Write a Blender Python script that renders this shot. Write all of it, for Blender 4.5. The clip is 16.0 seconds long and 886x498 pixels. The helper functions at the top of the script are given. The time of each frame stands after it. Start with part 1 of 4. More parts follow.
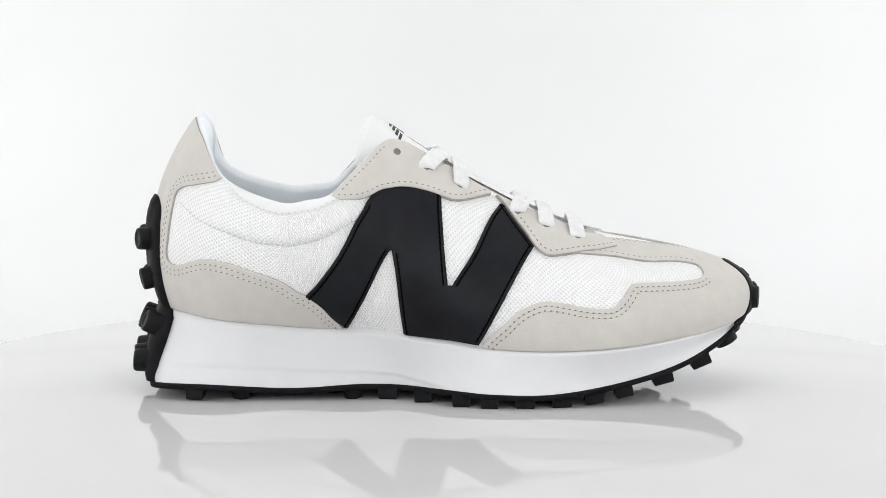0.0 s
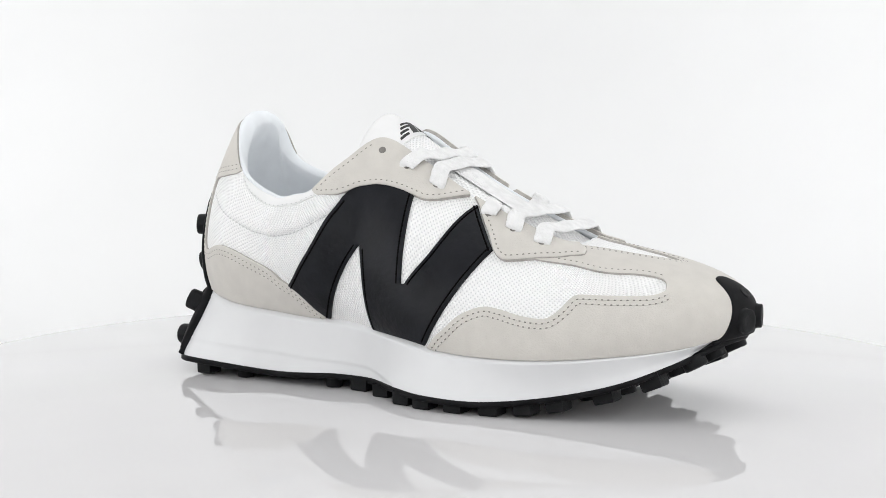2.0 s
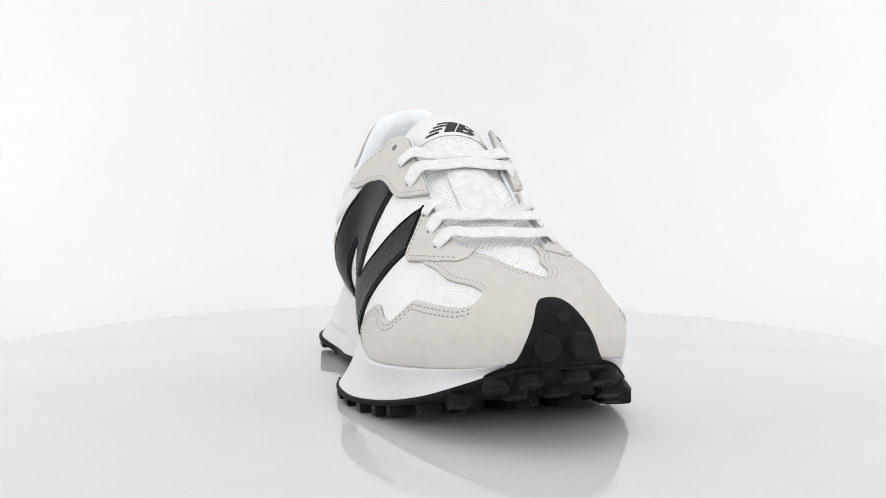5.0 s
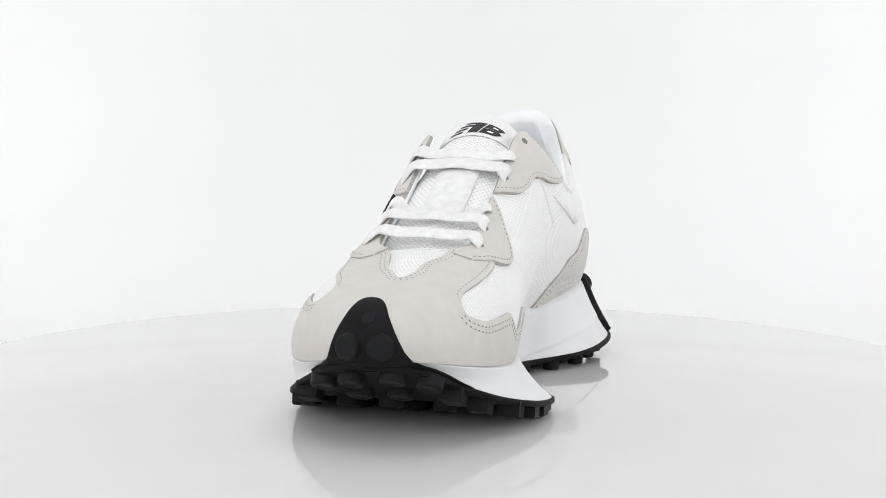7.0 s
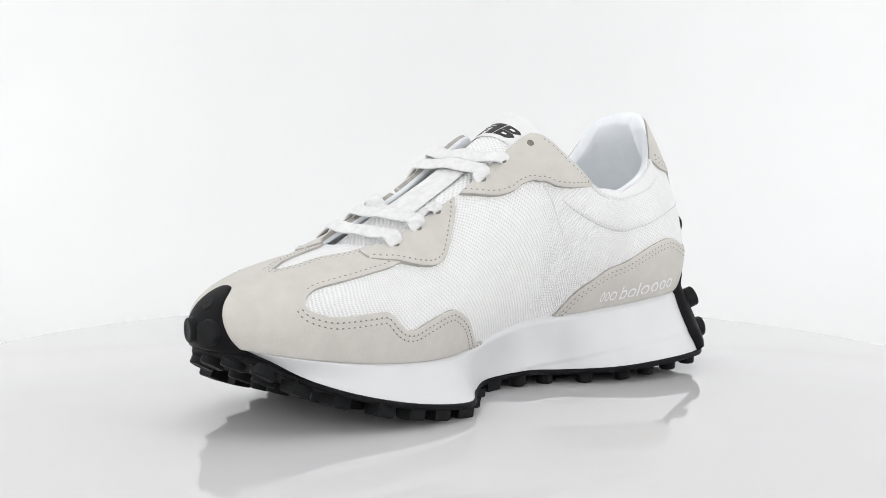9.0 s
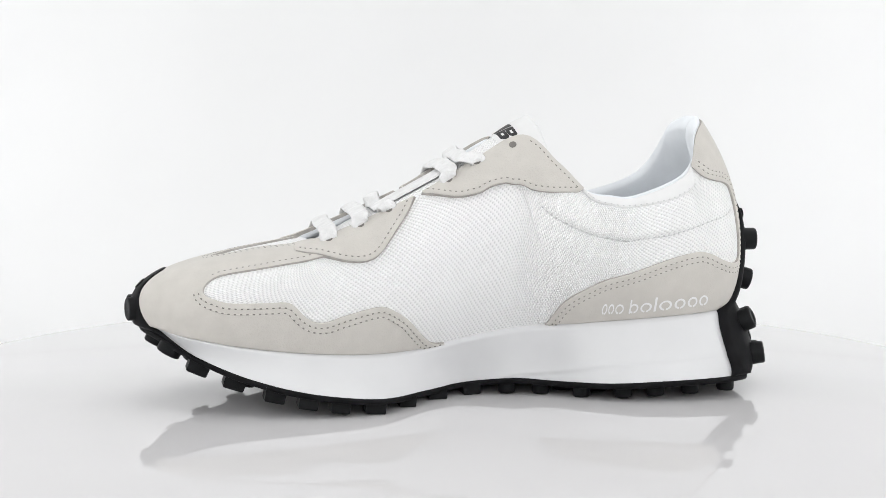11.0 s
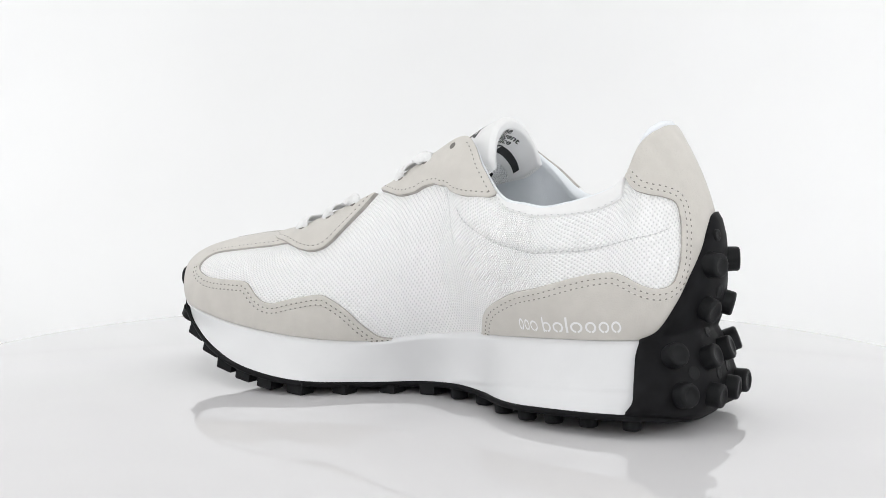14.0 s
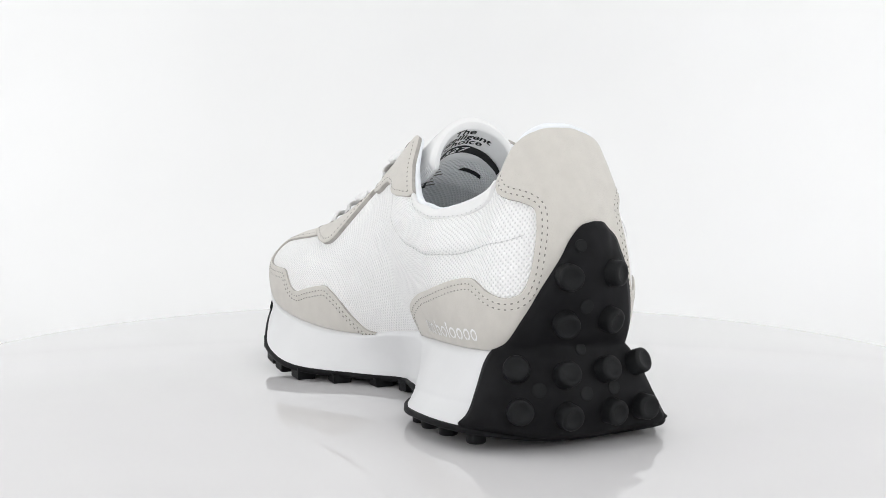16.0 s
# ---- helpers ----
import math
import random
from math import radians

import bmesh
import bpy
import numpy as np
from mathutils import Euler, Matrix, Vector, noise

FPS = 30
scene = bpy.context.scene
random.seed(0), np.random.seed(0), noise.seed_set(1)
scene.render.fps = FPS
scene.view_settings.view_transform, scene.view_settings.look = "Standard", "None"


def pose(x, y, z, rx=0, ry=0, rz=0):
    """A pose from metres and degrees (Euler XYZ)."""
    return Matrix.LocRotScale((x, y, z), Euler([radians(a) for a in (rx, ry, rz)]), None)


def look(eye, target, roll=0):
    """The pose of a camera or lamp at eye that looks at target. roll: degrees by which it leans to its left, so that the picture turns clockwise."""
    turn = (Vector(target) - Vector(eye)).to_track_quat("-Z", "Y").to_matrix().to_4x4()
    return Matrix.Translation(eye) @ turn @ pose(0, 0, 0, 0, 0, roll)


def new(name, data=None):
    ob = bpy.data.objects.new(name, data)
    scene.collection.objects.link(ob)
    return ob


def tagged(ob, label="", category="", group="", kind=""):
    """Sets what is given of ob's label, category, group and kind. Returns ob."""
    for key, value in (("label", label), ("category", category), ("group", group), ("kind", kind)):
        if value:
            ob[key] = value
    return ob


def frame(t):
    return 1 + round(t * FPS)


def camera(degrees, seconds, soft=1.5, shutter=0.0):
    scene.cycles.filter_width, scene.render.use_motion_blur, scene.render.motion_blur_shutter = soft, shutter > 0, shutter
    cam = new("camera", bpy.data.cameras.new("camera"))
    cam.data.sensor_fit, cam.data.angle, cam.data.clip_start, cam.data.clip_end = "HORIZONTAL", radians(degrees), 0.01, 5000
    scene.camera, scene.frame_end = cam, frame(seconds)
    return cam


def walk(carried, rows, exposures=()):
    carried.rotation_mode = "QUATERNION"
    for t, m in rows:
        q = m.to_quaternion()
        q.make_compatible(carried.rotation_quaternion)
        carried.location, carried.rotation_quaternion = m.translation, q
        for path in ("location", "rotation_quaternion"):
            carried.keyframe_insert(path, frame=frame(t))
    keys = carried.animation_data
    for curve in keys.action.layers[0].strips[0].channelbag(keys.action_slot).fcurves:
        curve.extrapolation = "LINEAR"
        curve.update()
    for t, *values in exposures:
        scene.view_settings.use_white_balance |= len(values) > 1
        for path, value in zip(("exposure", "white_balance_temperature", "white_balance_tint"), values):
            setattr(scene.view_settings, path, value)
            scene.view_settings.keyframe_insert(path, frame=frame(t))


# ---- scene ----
cam = camera(30.97, 16.0, soft=0.7)
EYE = (0.0, -0.7525, 0.1485)
AIM = (EYE[0] + math.sin(radians(-0.149)) * math.cos(radians(6.31)), EYE[1] + math.cos(radians(-0.149)) * math.cos(radians(6.31)), EYE[2] - math.sin(radians(6.31)))
walk(cam, [(0.0, look(EYE, AIM, 0.284)), (16.0, look(EYE, AIM, 0.284))])
TURN = 15.2555   # degrees a second, clockwise from above

# ---- light: a white photo tent with softboxes above and at both sides ----
world = bpy.data.worlds.new("studio")
scene.world = world
world.use_nodes = True
world.node_tree.nodes["Background"].inputs[0].default_value = (1.0, 1.0, 1.0, 1)
world.node_tree.nodes["Background"].inputs[1].default_value = 0.1
scene.view_settings.exposure = 0.0


def softbox(name, eye, target, sx, sy, watts, colour=(1, 1, 1)):
    d = bpy.data.lights.new(name, "AREA")
    d.shape, d.size, d.size_y, d.energy, d.color = "RECTANGLE", sx, sy, watts, colour
    ob = new(name, d)
    ob.matrix_world = look(eye, target)
    return ob


softbox("softbox_top", (0, -0.1, 1.25), (0, 0, 0), 1.2, 1.2, 4.3)
softbox("softbox_left", (-1.15, -0.45, 0.45), (0, 0.1, 0.1), 0.9, 0.8, 4.8)
softbox("softbox_right", (1.15, -0.45, 0.45), (0, 0.1, 0.1), 0.9, 0.8, 4.8)
softbox("softbox_back_left", (-0.80, 0.30, 0.40), (-0.50, 0.75, 0.42), 0.30, 0.50, 1.15)
softbox("softbox_back_right", (0.80, 0.30, 0.40), (0.50, 0.75, 0.42), 0.30, 0.50, 1.15)
# Unseen front fill, added to brighten the sides of the shoe
softbox("fill_front", (0, -1.35, 0.6), (0, 0, 0.05), 1.6, 0.7, 5.3)


# ---- materials ----
def material(name, colour, rough=0.6, metal=0.0, coat=0.0, sheen=0.0, gloss=0.5):
    m = bpy.data.materials.new(name)
    m.use_nodes = True
    b = m.node_tree.nodes["Principled BSDF"]
    b.inputs["Base Color"].default_value = (*colour, 1)
    b.inputs["Roughness"].default_value = rough
    b.inputs["Metallic"].default_value = metal
    b.inputs["Coat Weight"].default_value = coat
    b.inputs["Specular IOR Level"].default_value = gloss
    b.inputs["Sheen Weight"].default_value = sheen
    return m, m.node_tree.nodes, m.node_tree.links, b


def vary(mat, scale, low, high, detail=4.0, bump=0.0, distance=0.0002, rough=None, fine=None):
    """Colour that wanders between low and high times the base, and a relief of the same grain."""
    m, nodes, links, b = mat
    base = b.inputs["Base Color"].default_value[:3]
    co = nodes.new("ShaderNodeTexCoord")
    n = nodes.new("ShaderNodeTexNoise")
    n.inputs["Scale"].default_value, n.inputs["Detail"].default_value = scale, detail
    links.new(co.outputs["Object"], n.inputs["Vector"])
    r = nodes.new("ShaderNodeValToRGB")
    r.color_ramp.elements[0].position, r.color_ramp.elements[1].position = 0.3, 0.7
    r.color_ramp.elements[0].color = (*(min(1, c * low) for c in base), 1)
    r.color_ramp.elements[1].color = (*(min(1, c * high) for c in base), 1)
    links.new(n.outputs["Fac"], r.inputs["Fac"])
    links.new(r.outputs["Color"], b.inputs["Base Color"])
    if bump:
        f = nodes.new("ShaderNodeTexNoise")
        f.inputs["Scale"].default_value, f.inputs["Detail"].default_value = fine or scale * 8, 3.0
        links.new(co.outputs["Object"], f.inputs["Vector"])
        k = nodes.new("ShaderNodeBump")
        k.inputs["Strength"].default_value, k.inputs["Distance"].default_value = bump, distance
        links.new(f.outputs["Fac"], k.inputs["Height"])
        links.new(k.outputs["Normal"], b.inputs["Normal"])
    if rough:
        q = nodes.new("ShaderNodeMapRange")
        q.inputs["To Min"].default_value, q.inputs["To Max"].default_value = rough
        links.new(n.outputs["Fac"], q.inputs["Value"])
        links.new(q.outputs["Result"], b.inputs["Roughness"])
    return m


SUEDE = vary(material("suede_light_grey", (0.625, 0.60, 0.56), 0.95, sheen=0.15), 150, 0.965, 1.03, detail=8.0, bump=0.6, distance=0.0003, fine=1600)
# Darker raw cut edge, with the shade along the panel rims coloured in
SUEDE_EDGE = vary(material("suede_cut_edge_shade", (0.44, 0.42, 0.39), 0.95), 300, 0.8, 1.1)
LEATHER = vary(material("leather_black", (0.0085, 0.0092, 0.0118), 0.36, gloss=0.16), 60, 0.7, 1.35, bump=0.5, distance=0.0006, fine=330, rough=(0.30, 0.48))
RUBBER = vary(material("rubber_black", (0.008, 0.008, 0.009), 0.55, gloss=0.09), 120, 0.7, 1.5, bump=0.3, distance=0.0001, rough=(0.45, 0.65))
# Stud base lighter than RUBBER: the sheen on their tops is in the colour
STUD_RUBBER = vary(material("rubber_black_sheen", (0.011, 0.0115, 0.0125), 0.5, gloss=0.13), 200, 0.55, 1.35, bump=0.3, distance=0.0001, fine=1500, rough=(0.4, 0.6))
FOAM = vary(material("midsole_foam_white", (0.745, 0.75, 0.76), 0.5), 40, 0.97, 1.02, bump=0.15, distance=0.0001, fine=1500)
LINING = vary(material("lining_pale", (0.865, 0.895, 0.925), 0.8), 80, 0.95, 1.03, bump=0.3, distance=0.0003, fine=1500)
LEATHER_WHITE = vary(material("smooth_white_leather", (0.83, 0.83, 0.83), 0.5), 60, 0.97, 1.02, bump=0.15, distance=0.0002, fine=1200)
PAPER = vary(material("backdrop_white", (0.80, 0.803, 0.805), 0.9), 3, 0.98, 1.02)
ACRYLIC = vary(material("turntable_white_gloss", (0.68, 0.672, 0.68), 0.035), 12, 0.99, 1.01)


def woven(name, base, dark, across=1.75, up=2.5):
    """White mesh: a diamond lattice of round knots with small shaded dimples, in the chart's millimetres."""
    m, nodes, links, b = material(name, base, 0.75)
    uv = nodes.new("ShaderNodeUVMap")
    bend = nodes.new("ShaderNodeTexNoise")
    bend.inputs["Scale"].default_value, bend.inputs["Detail"].default_value = 0.12, 2.0
    links.new(uv.outputs["UV"], bend.inputs["Vector"])
    shift = nodes.new("ShaderNodeVectorMath")
    shift.operation = "MULTIPLY_ADD"
    shift.inputs[1].default_value = (1.1, 1.1, 0)
    links.new(bend.outputs["Color"], shift.inputs[0])
    links.new(uv.outputs["UV"], shift.inputs[2])

    def wave(x, y):
        d = nodes.new("ShaderNodeVectorMath")
        d.operation = "DOT_PRODUCT"
        d.inputs[1].default_value = (2 * math.pi * x, 2 * math.pi * y, 0)
        links.new(shift.outputs["Vector"], d.inputs[0])
        c = nodes.new("ShaderNodeMath")
        c.operation = "COSINE"
        links.new(d.outputs["Value"], c.inputs[0])
        return c

    h = nodes.new("ShaderNodeMath")
    h.operation = "ADD"
    links.new(wave(1 / across, 1 / up).outputs[0], h.inputs[0])
    links.new(wave(1 / across, -1 / up).outputs[0], h.inputs[1])
    r = nodes.new("ShaderNodeMapRange")
    r.interpolation_type = "SMOOTHSTEP"
    r.inputs["From Min"].default_value, r.inputs["From Max"].default_value = -2.0, -0.2
    links.new(h.outputs[0], r.inputs["Value"])
    k = nodes.new("ShaderNodeMix")
    k.data_type = "RGBA"
    k.inputs[6].default_value, k.inputs[7].default_value = (*dark, 1), (*base, 1)
    links.new(r.outputs["Result"], k.inputs[0])
    links.new(k.outputs[2], b.inputs["Base Color"])
    u = nodes.new("ShaderNodeBump")
    u.inputs["Strength"].default_value, u.inputs["Distance"].default_value = 0.55, 0.00022
    links.new(h.outputs[0], u.inputs["Height"])
    links.new(u.outputs["Normal"], b.inputs["Normal"])
    return m


MESH = woven("mesh_white_woven", (0.94, 0.94, 0.938), (0.74, 0.74, 0.745))
THREAD = material("thread_pale", (0.66, 0.64, 0.60), 0.8)[0]
THREAD_WHITE = material("thread_white", (0.8, 0.8, 0.8), 0.8)[0]
THREAD_BLACK = material("thread_black", (0.002, 0.002, 0.002), 0.8, gloss=0.03)[0]
HOLE = material("needle_hole_dark", (0.20, 0.19, 0.175), 0.9)[0]
HOLE_PALE = material("needle_hole_grey", (0.62, 0.62, 0.625), 0.9)[0]
HOLE_BLACK = material("needle_hole_black", (0.001, 0.001, 0.001), 0.95, gloss=0.02)[0]
LACE = vary(material("lace_white_cotton", (0.86, 0.86, 0.86), 0.85), 260, 0.90, 1.02, bump=0.9, distance=0.0005, fine=1100)
PRINT_BLACK = material("print_black", (0.012, 0.012, 0.013), 0.5)[0]
PRINT_WHITE = material("print_white", (0.88, 0.88, 0.88), 0.6)[0]
METAL_DARK = material("eyelet_dark", (0.12, 0.12, 0.12), 0.5, 0.4)[0]


# ---- mesh helpers ----
def mesh_object(name, verts, faces, mat, parent=None, label="", smooth=True):
    me = bpy.data.meshes.new(name)
    me.from_pydata([tuple(map(float, p)) for p in verts], [], [tuple(map(int, f)) for f in faces])
    me.materials.append(mat)
    if smooth:
        me.shade_smooth()
    me.update()
    ob = new(name, me)
    ob.parent = parent
    if label:
        tagged(ob, label)
    return ob


def part(name, bm, mat, parent, label="", smooth=True):
    me = bpy.data.meshes.new(name)
    bm.to_mesh(me)
    bm.free()
    me.materials.append(mat)
    if smooth:
        me.shade_smooth()
    ob = new(name, me)
    ob.parent = parent
    if label:
        tagged(ob, label)
    return ob


def grid_faces(rows, cols, wrap=False):
    f = []
    for i in range(rows - 1):
        for j in range(cols if wrap else cols - 1):
            k = (j + 1) % cols
            f.append((i * cols + j, i * cols + k, (i + 1) * cols + k, (i + 1) * cols + j))
    return f


# ---- the last: one chart (s, v) over the whole shoe ----
# s runs once round the foot: heel centre 0, outer side, toe tip 0.5, inner side, heel 1
# v: -1 lower edge of the sole wall, 0 the line where upper meets sole, 1 the top line
MM, LIP = 0.001, 2.0
FEATHER_OUT = [
    (-132.7, 7.7, 41), (-131, -1.6, 40.5), (-127, -16.6, 39), (-103.7, -29.4, 35.8), (-76.5, -28.3, 33.3), (-61.3, -29.7, 32.5),
    (-49.2, -30.3, 32.4), (-37.1, -30.4, 31.9), (-20.9, -33, 30.2), (1.4, -40.3, 27.9), (21.2, -43.6, 25.2), (45.6, -46.2, 24.6),
    (74.1, -46.2, 26.1), (102.6, -34.5, 28.7), (126.9, -19.5, 32.3), (140.7, -3.7, 36.4)]
FEATHER_IN = [
    (145.3, 14.9, 37.2), (137.4, 29.9, 36.6), (123, 42.7, 33.6), (96.4, 48.9, 29.1), (67.9, 48.7, 25.9), (41.7, 42.7, 24.1),
    (17.7, 34.6, 24.8), (-2.6, 30.3, 28.3), (-24.7, 27.4, 31.4), (-40.9, 31.4, 33.3), (-52.8, 34.8, 34), (-65.1, 35.8, 34.8),
    (-80.5, 38, 35.9), (-107.1, 39.7, 37.8), (-125.3, 35.1, 39.6), (-132.1, 19.3, 41.6)]
TOP_OUT = [
    (-118.9, 8.9, 126.2), (-117.3, -0.4, 125.0), (-113.2, -12.8, 118.6), (-101.8, -24.1, 98.8), (-76.8, -32.5, 88.5), (-63.6, -34.8, 89.6),
    (-52.5, -34.9, 92.8), (-40.4, -28.2, 105.4), (-26.2, -15.4, 117), (-5, -13.4, 107), (16.9, -12.8, 94.1), (40, -12.5, 83.3),
    (61.3, -11.2, 74.3), (68.3, -8.1, 71.9), (70.2, -2, 71.9), (71.1, 4.1, 72.4)]
TOP_IN = [
    (70.4, 11.6, 73.2), (68.7, 16.9, 72.8), (67.6, 22.4, 72.8), (65.5, 27.8, 72.6), (58.4, 28.6, 75.1), (37.3, 27.1, 84.2),
    (14.3, 26.6, 95.3), (-8, 25.8, 108.5), (-29.2, 27.2, 119.1), (-43.7, 36.7, 106.7), (-55.9, 41.6, 94.4), (-67.1, 41.2, 91.9),
    (-80.3, 39.6, 91.6), (-106.4, 31.8, 101.5), (-113.4, 24.8, 119.4), (-118.4, 17.4, 125.4)]
# swell of the wall: out and up at its foot, out and down at its head
SWELL_OUT = [
    (13, 22, 22, 29.5), (12, 22, 19.5, 29.5), (8, 22, 13.5, 28.5), (9.6, 21.1, 11, 20), (15, 19.7, 10, 18), (16.9, 20.1, 10, 18),
    (17.5, 19.9, 12, 20), (17.2, 21.5, 16, 26), (13.3, 22.8, 18, 20), (9, 21.6, 18, 14), (5.3, 19.7, 15, 12), (2.2, 17.4, 13, 9),
    (2.7, 15.8, 18, 7), (5.8, 17.4, 24, 7), (6.9, 20.4, 33, 9), (6.9, 22.6, 41, 9)]
SWELL_IN = [
    (8, 24, 43, 9), (6.2, 22.3, 41, 9), (5, 19.9, 33, 9), (5.8, 17.8, 24, 7), (6.5, 17.6, 18, 7), (9.3, 21.4, 16, 9),
    (13.7, 23.5, 17, 12), (15.9, 24.8, 20, 14), (17, 26.9, 20, 18), (16.3, 26.5, 18, 24), (12.6, 23.8, 12, 22), (11, 21.3, 10, 18),
    (10.4, 18.8, 9, 18), (8.5, 20.6, 10, 20), (10, 22, 15, 29), (11, 22, 20, 29.5)]
SOLE_OUT = [
    (-137.7, 7.5, 5.6), (-134.3, -13.5, 5.6), (-133, -34.6, 7), (-106, -43.2, 7.5), (-77.6, -39, 5.4), (-61.3, -39.3, 5.8),
    (-49.2, -38.5, 6.6), (-37, -36.6, 7), (-20.8, -35, 6.4), (1.4, -49.2, 6.8), (21.3, -56, 6.2), (47.7, -54.4, 6.1),
    (77.3, -46.4, 9.9), (104.7, -36.1, 16.6), (124.9, -22.2, 25.2), (138.8, -5.8, 33.3)]
SOLE_IN = [
    (143.2, 13.9, 35.2), (135.3, 33, 32.5), (120.9, 43.8, 24.8), (99.4, 55, 16.5), (72.8, 63.5, 10.4), (42.4, 61.2, 6.7),
    (17.2, 38.4, 5.2), (-3, 25.2, 5.8), (-25.1, 30.1, 7.7), (-41.3, 33.8, 6.7), (-53.4, 43.3, 7.1), (-65.8, 51.1, 7.6),
    (-82.3, 56.8, 8.7), (-111, 56.9, 9.5), (-130.3, 48.8, 9.4), (-138.3, 27.2, 6.7)]


def ring(rows):
    """A closed curve through the rows, as a function of s (any array)."""
    p = np.array(rows, float)
    n = len(p)

    def at(s):
        x = (np.asarray(s, float) % 1.0) * n
        i = np.floor(x).astype(int)
        f = (x - i)[..., None]
        a, b, c, d = p[(i - 1) % n], p[i % n], p[(i + 1) % n], p[(i + 2) % n]
        return b + 0.5 * f * (c - a + f * (2 * a - 5 * b + 4 * c - d + f * (3 * (b - c) + d - a)))
    return at


feather, topline, swell, sole_edge = (ring(a + b) for a, b in ((FEATHER_OUT, FEATHER_IN), (TOP_OUT, TOP_IN), (SWELL_OUT, SWELL_IN), (SOLE_OUT, SOLE_IN)))


def surface(s, v):
    """Points of the chart in metres; s and v are arrays of one shape."""
    s, v = np.asarray(s, float), np.asarray(v, float)
    f, t, w, g = feather(s), topline(s), swell(s), sole_edge(s)
    d = feather(s + 0.012) - feather(s - 0.012)
    out = np.stack([d[..., 1], -d[..., 0], 0 * d[..., 0]], -1)
    out /= np.linalg.norm(out, axis=-1, keepdims=True) + 1e-9
    up = np.array([0, 0, 1.0])
    b1 = f + out * w[..., 0:1] + up * w[..., 1:2]
    b2 = t + out * w[..., 2:3] - up * w[..., 3:4]
    u = np.clip(v, 0, 1)[..., None]
    p = (1 - u) ** 3 * f + 3 * u * (1 - u) ** 2 * b1 + 3 * u * u * (1 - u) * b2 + u ** 3 * t
    k = np.clip(-v, 0, 1)[..., None]
    d0, d1 = np.minimum(s % 1, 1 - s % 1), np.abs(s % 1 - 0.5)
    soft = np.clip((d0 - 0.06) / 0.03, 0, 1) * np.clip((d1 - 0.03) / 0.03, 0, 1)
    lip = out * LIP * soft[..., None] * np.clip(k * 12, 0, 1)
    q = f + (g - f) * k + lip * (1 - k) + out * (np.clip((0.07 - d0) / 0.04, 0, 1) * 6.0 - 1.5)[..., None] * np.sin(np.pi * k) * (0.6 + 0.6 * k)
    return np.where((v < 0)[..., None], q, p) * MM


def normals(s, v):
    e = 0.002
    a = surface(s + e, v) - surface(s - e, v)
    b = surface(s, np.where(v < 0, np.minimum(v + 0.01, -1e-4), np.minimum(v + 0.01, 1))) - surface(s, np.where(v < 0, np.maximum(v - 0.01, -1), np.maximum(v - 0.01, 0)))
    n = np.cross(a, b)
    return n / (np.linalg.norm(n, axis=-1, keepdims=True) + 1e-12)


def soft_normals(s, v):
    """Normals that turn gently across the line between upper and sole."""
    h = np.where(v >= 0, v * 85.0, v * 36.0)
    w = np.clip((h + 12) / 24, 0, 1)[..., None]
    w = w * w * (3 - 2 * w)
    n = (1 - w) * normals(s, np.minimum(v, -0.1)) + w * normals(s, np.maximum(v, 0.06))
    return n / np.linalg.norm(n, axis=-1, keepdims=True)


# ---- the place: turntable, sweep and tent walls ----
def lathe(profile, n=128):
    """A closed turned shape from (radius, z) rows."""
    v, m = [], len(profile)
    for r, z in profile:
        v += [(r * math.cos(2 * math.pi * j / n), r * math.sin(2 * math.pi * j / n), z) for j in range(n)]
    f = grid_faces(m, n, True)
    f.append(tuple(range(n))[::-1])
    f.append(tuple((m - 1) * n + j for j in range(n)))
    return v, f


table = tagged(new("turntable"), "round glossy white acrylic display turntable", "turntable")
v, f = lathe([(0.220, -0.034), (0.268, -0.034), (0.272, -0.030), (0.272, -0.005), (0.2714, -0.0026), (0.2698, -0.0009), (0.267, 0.0)], 256)
plate = mesh_object("plate", v, f, ACRYLIC, table)
v, f = lathe([(0.15, -0.070), (0.16, -0.068), (0.16, -0.036), (0.15, -0.034)], 96)
mesh_object("base", v, f, ACRYLIC, table)

# a white paper sweep that rises behind the table in one curve
prof = [(-1.6, -0.070), (0.45, -0.070)] + [(0.45 + 0.25 * math.sin(a), 0.18 - 0.25 * math.cos(a)) for a in np.linspace(0.05, math.pi / 2, 16)] + [(0.70, 1.5)]
v = [(x, y, z) for y, z in prof for x in np.linspace(-1.3, 1.3, 12)]
v += [(x, y + 0.004, z - 0.004) for x, y, z in v]
n = len(prof)
f = grid_faces(n, 12)
f += [tuple(i + n * 12 for i in q[::-1]) for q in f]
sweep = mesh_object("backdrop", v, f, PAPER)
tagged(sweep, "seamless white paper sweep behind the turntable", "backdrop", kind="structure")


def slab(name, lo, hi, mat, label, category="wall"):
    bm = bmesh.new()
    bmesh.ops.create_cube(bm, size=1)
    for q in bm.verts:
        q.co = Vector([lo[i] if q.co[i] < 0 else hi[i] for i in range(3)])
    ob = part(name, bm, mat, None, "", False)
    return tagged(ob, label, category, kind="structure")


slab("wall_left", (-1.36, -1.6, -0.08), (-1.32, 0.8, 1.5), PAPER, "white fabric side wall of the photo tent")
slab("wall_right", (1.32, -1.6, -0.08), (1.36, 0.8, 1.5), PAPER, "white fabric side wall of the photo tent")
slab("wall_front", (-1.36, -1.66, -0.08), (1.36, -1.62, 1.5), PAPER, "white fabric front wall of the photo tent")
slab("ceiling", (-1.36, -1.66, 1.51), (1.36, 0.8, 1.55), PAPER, "white fabric roof of the photo tent", "ceiling")


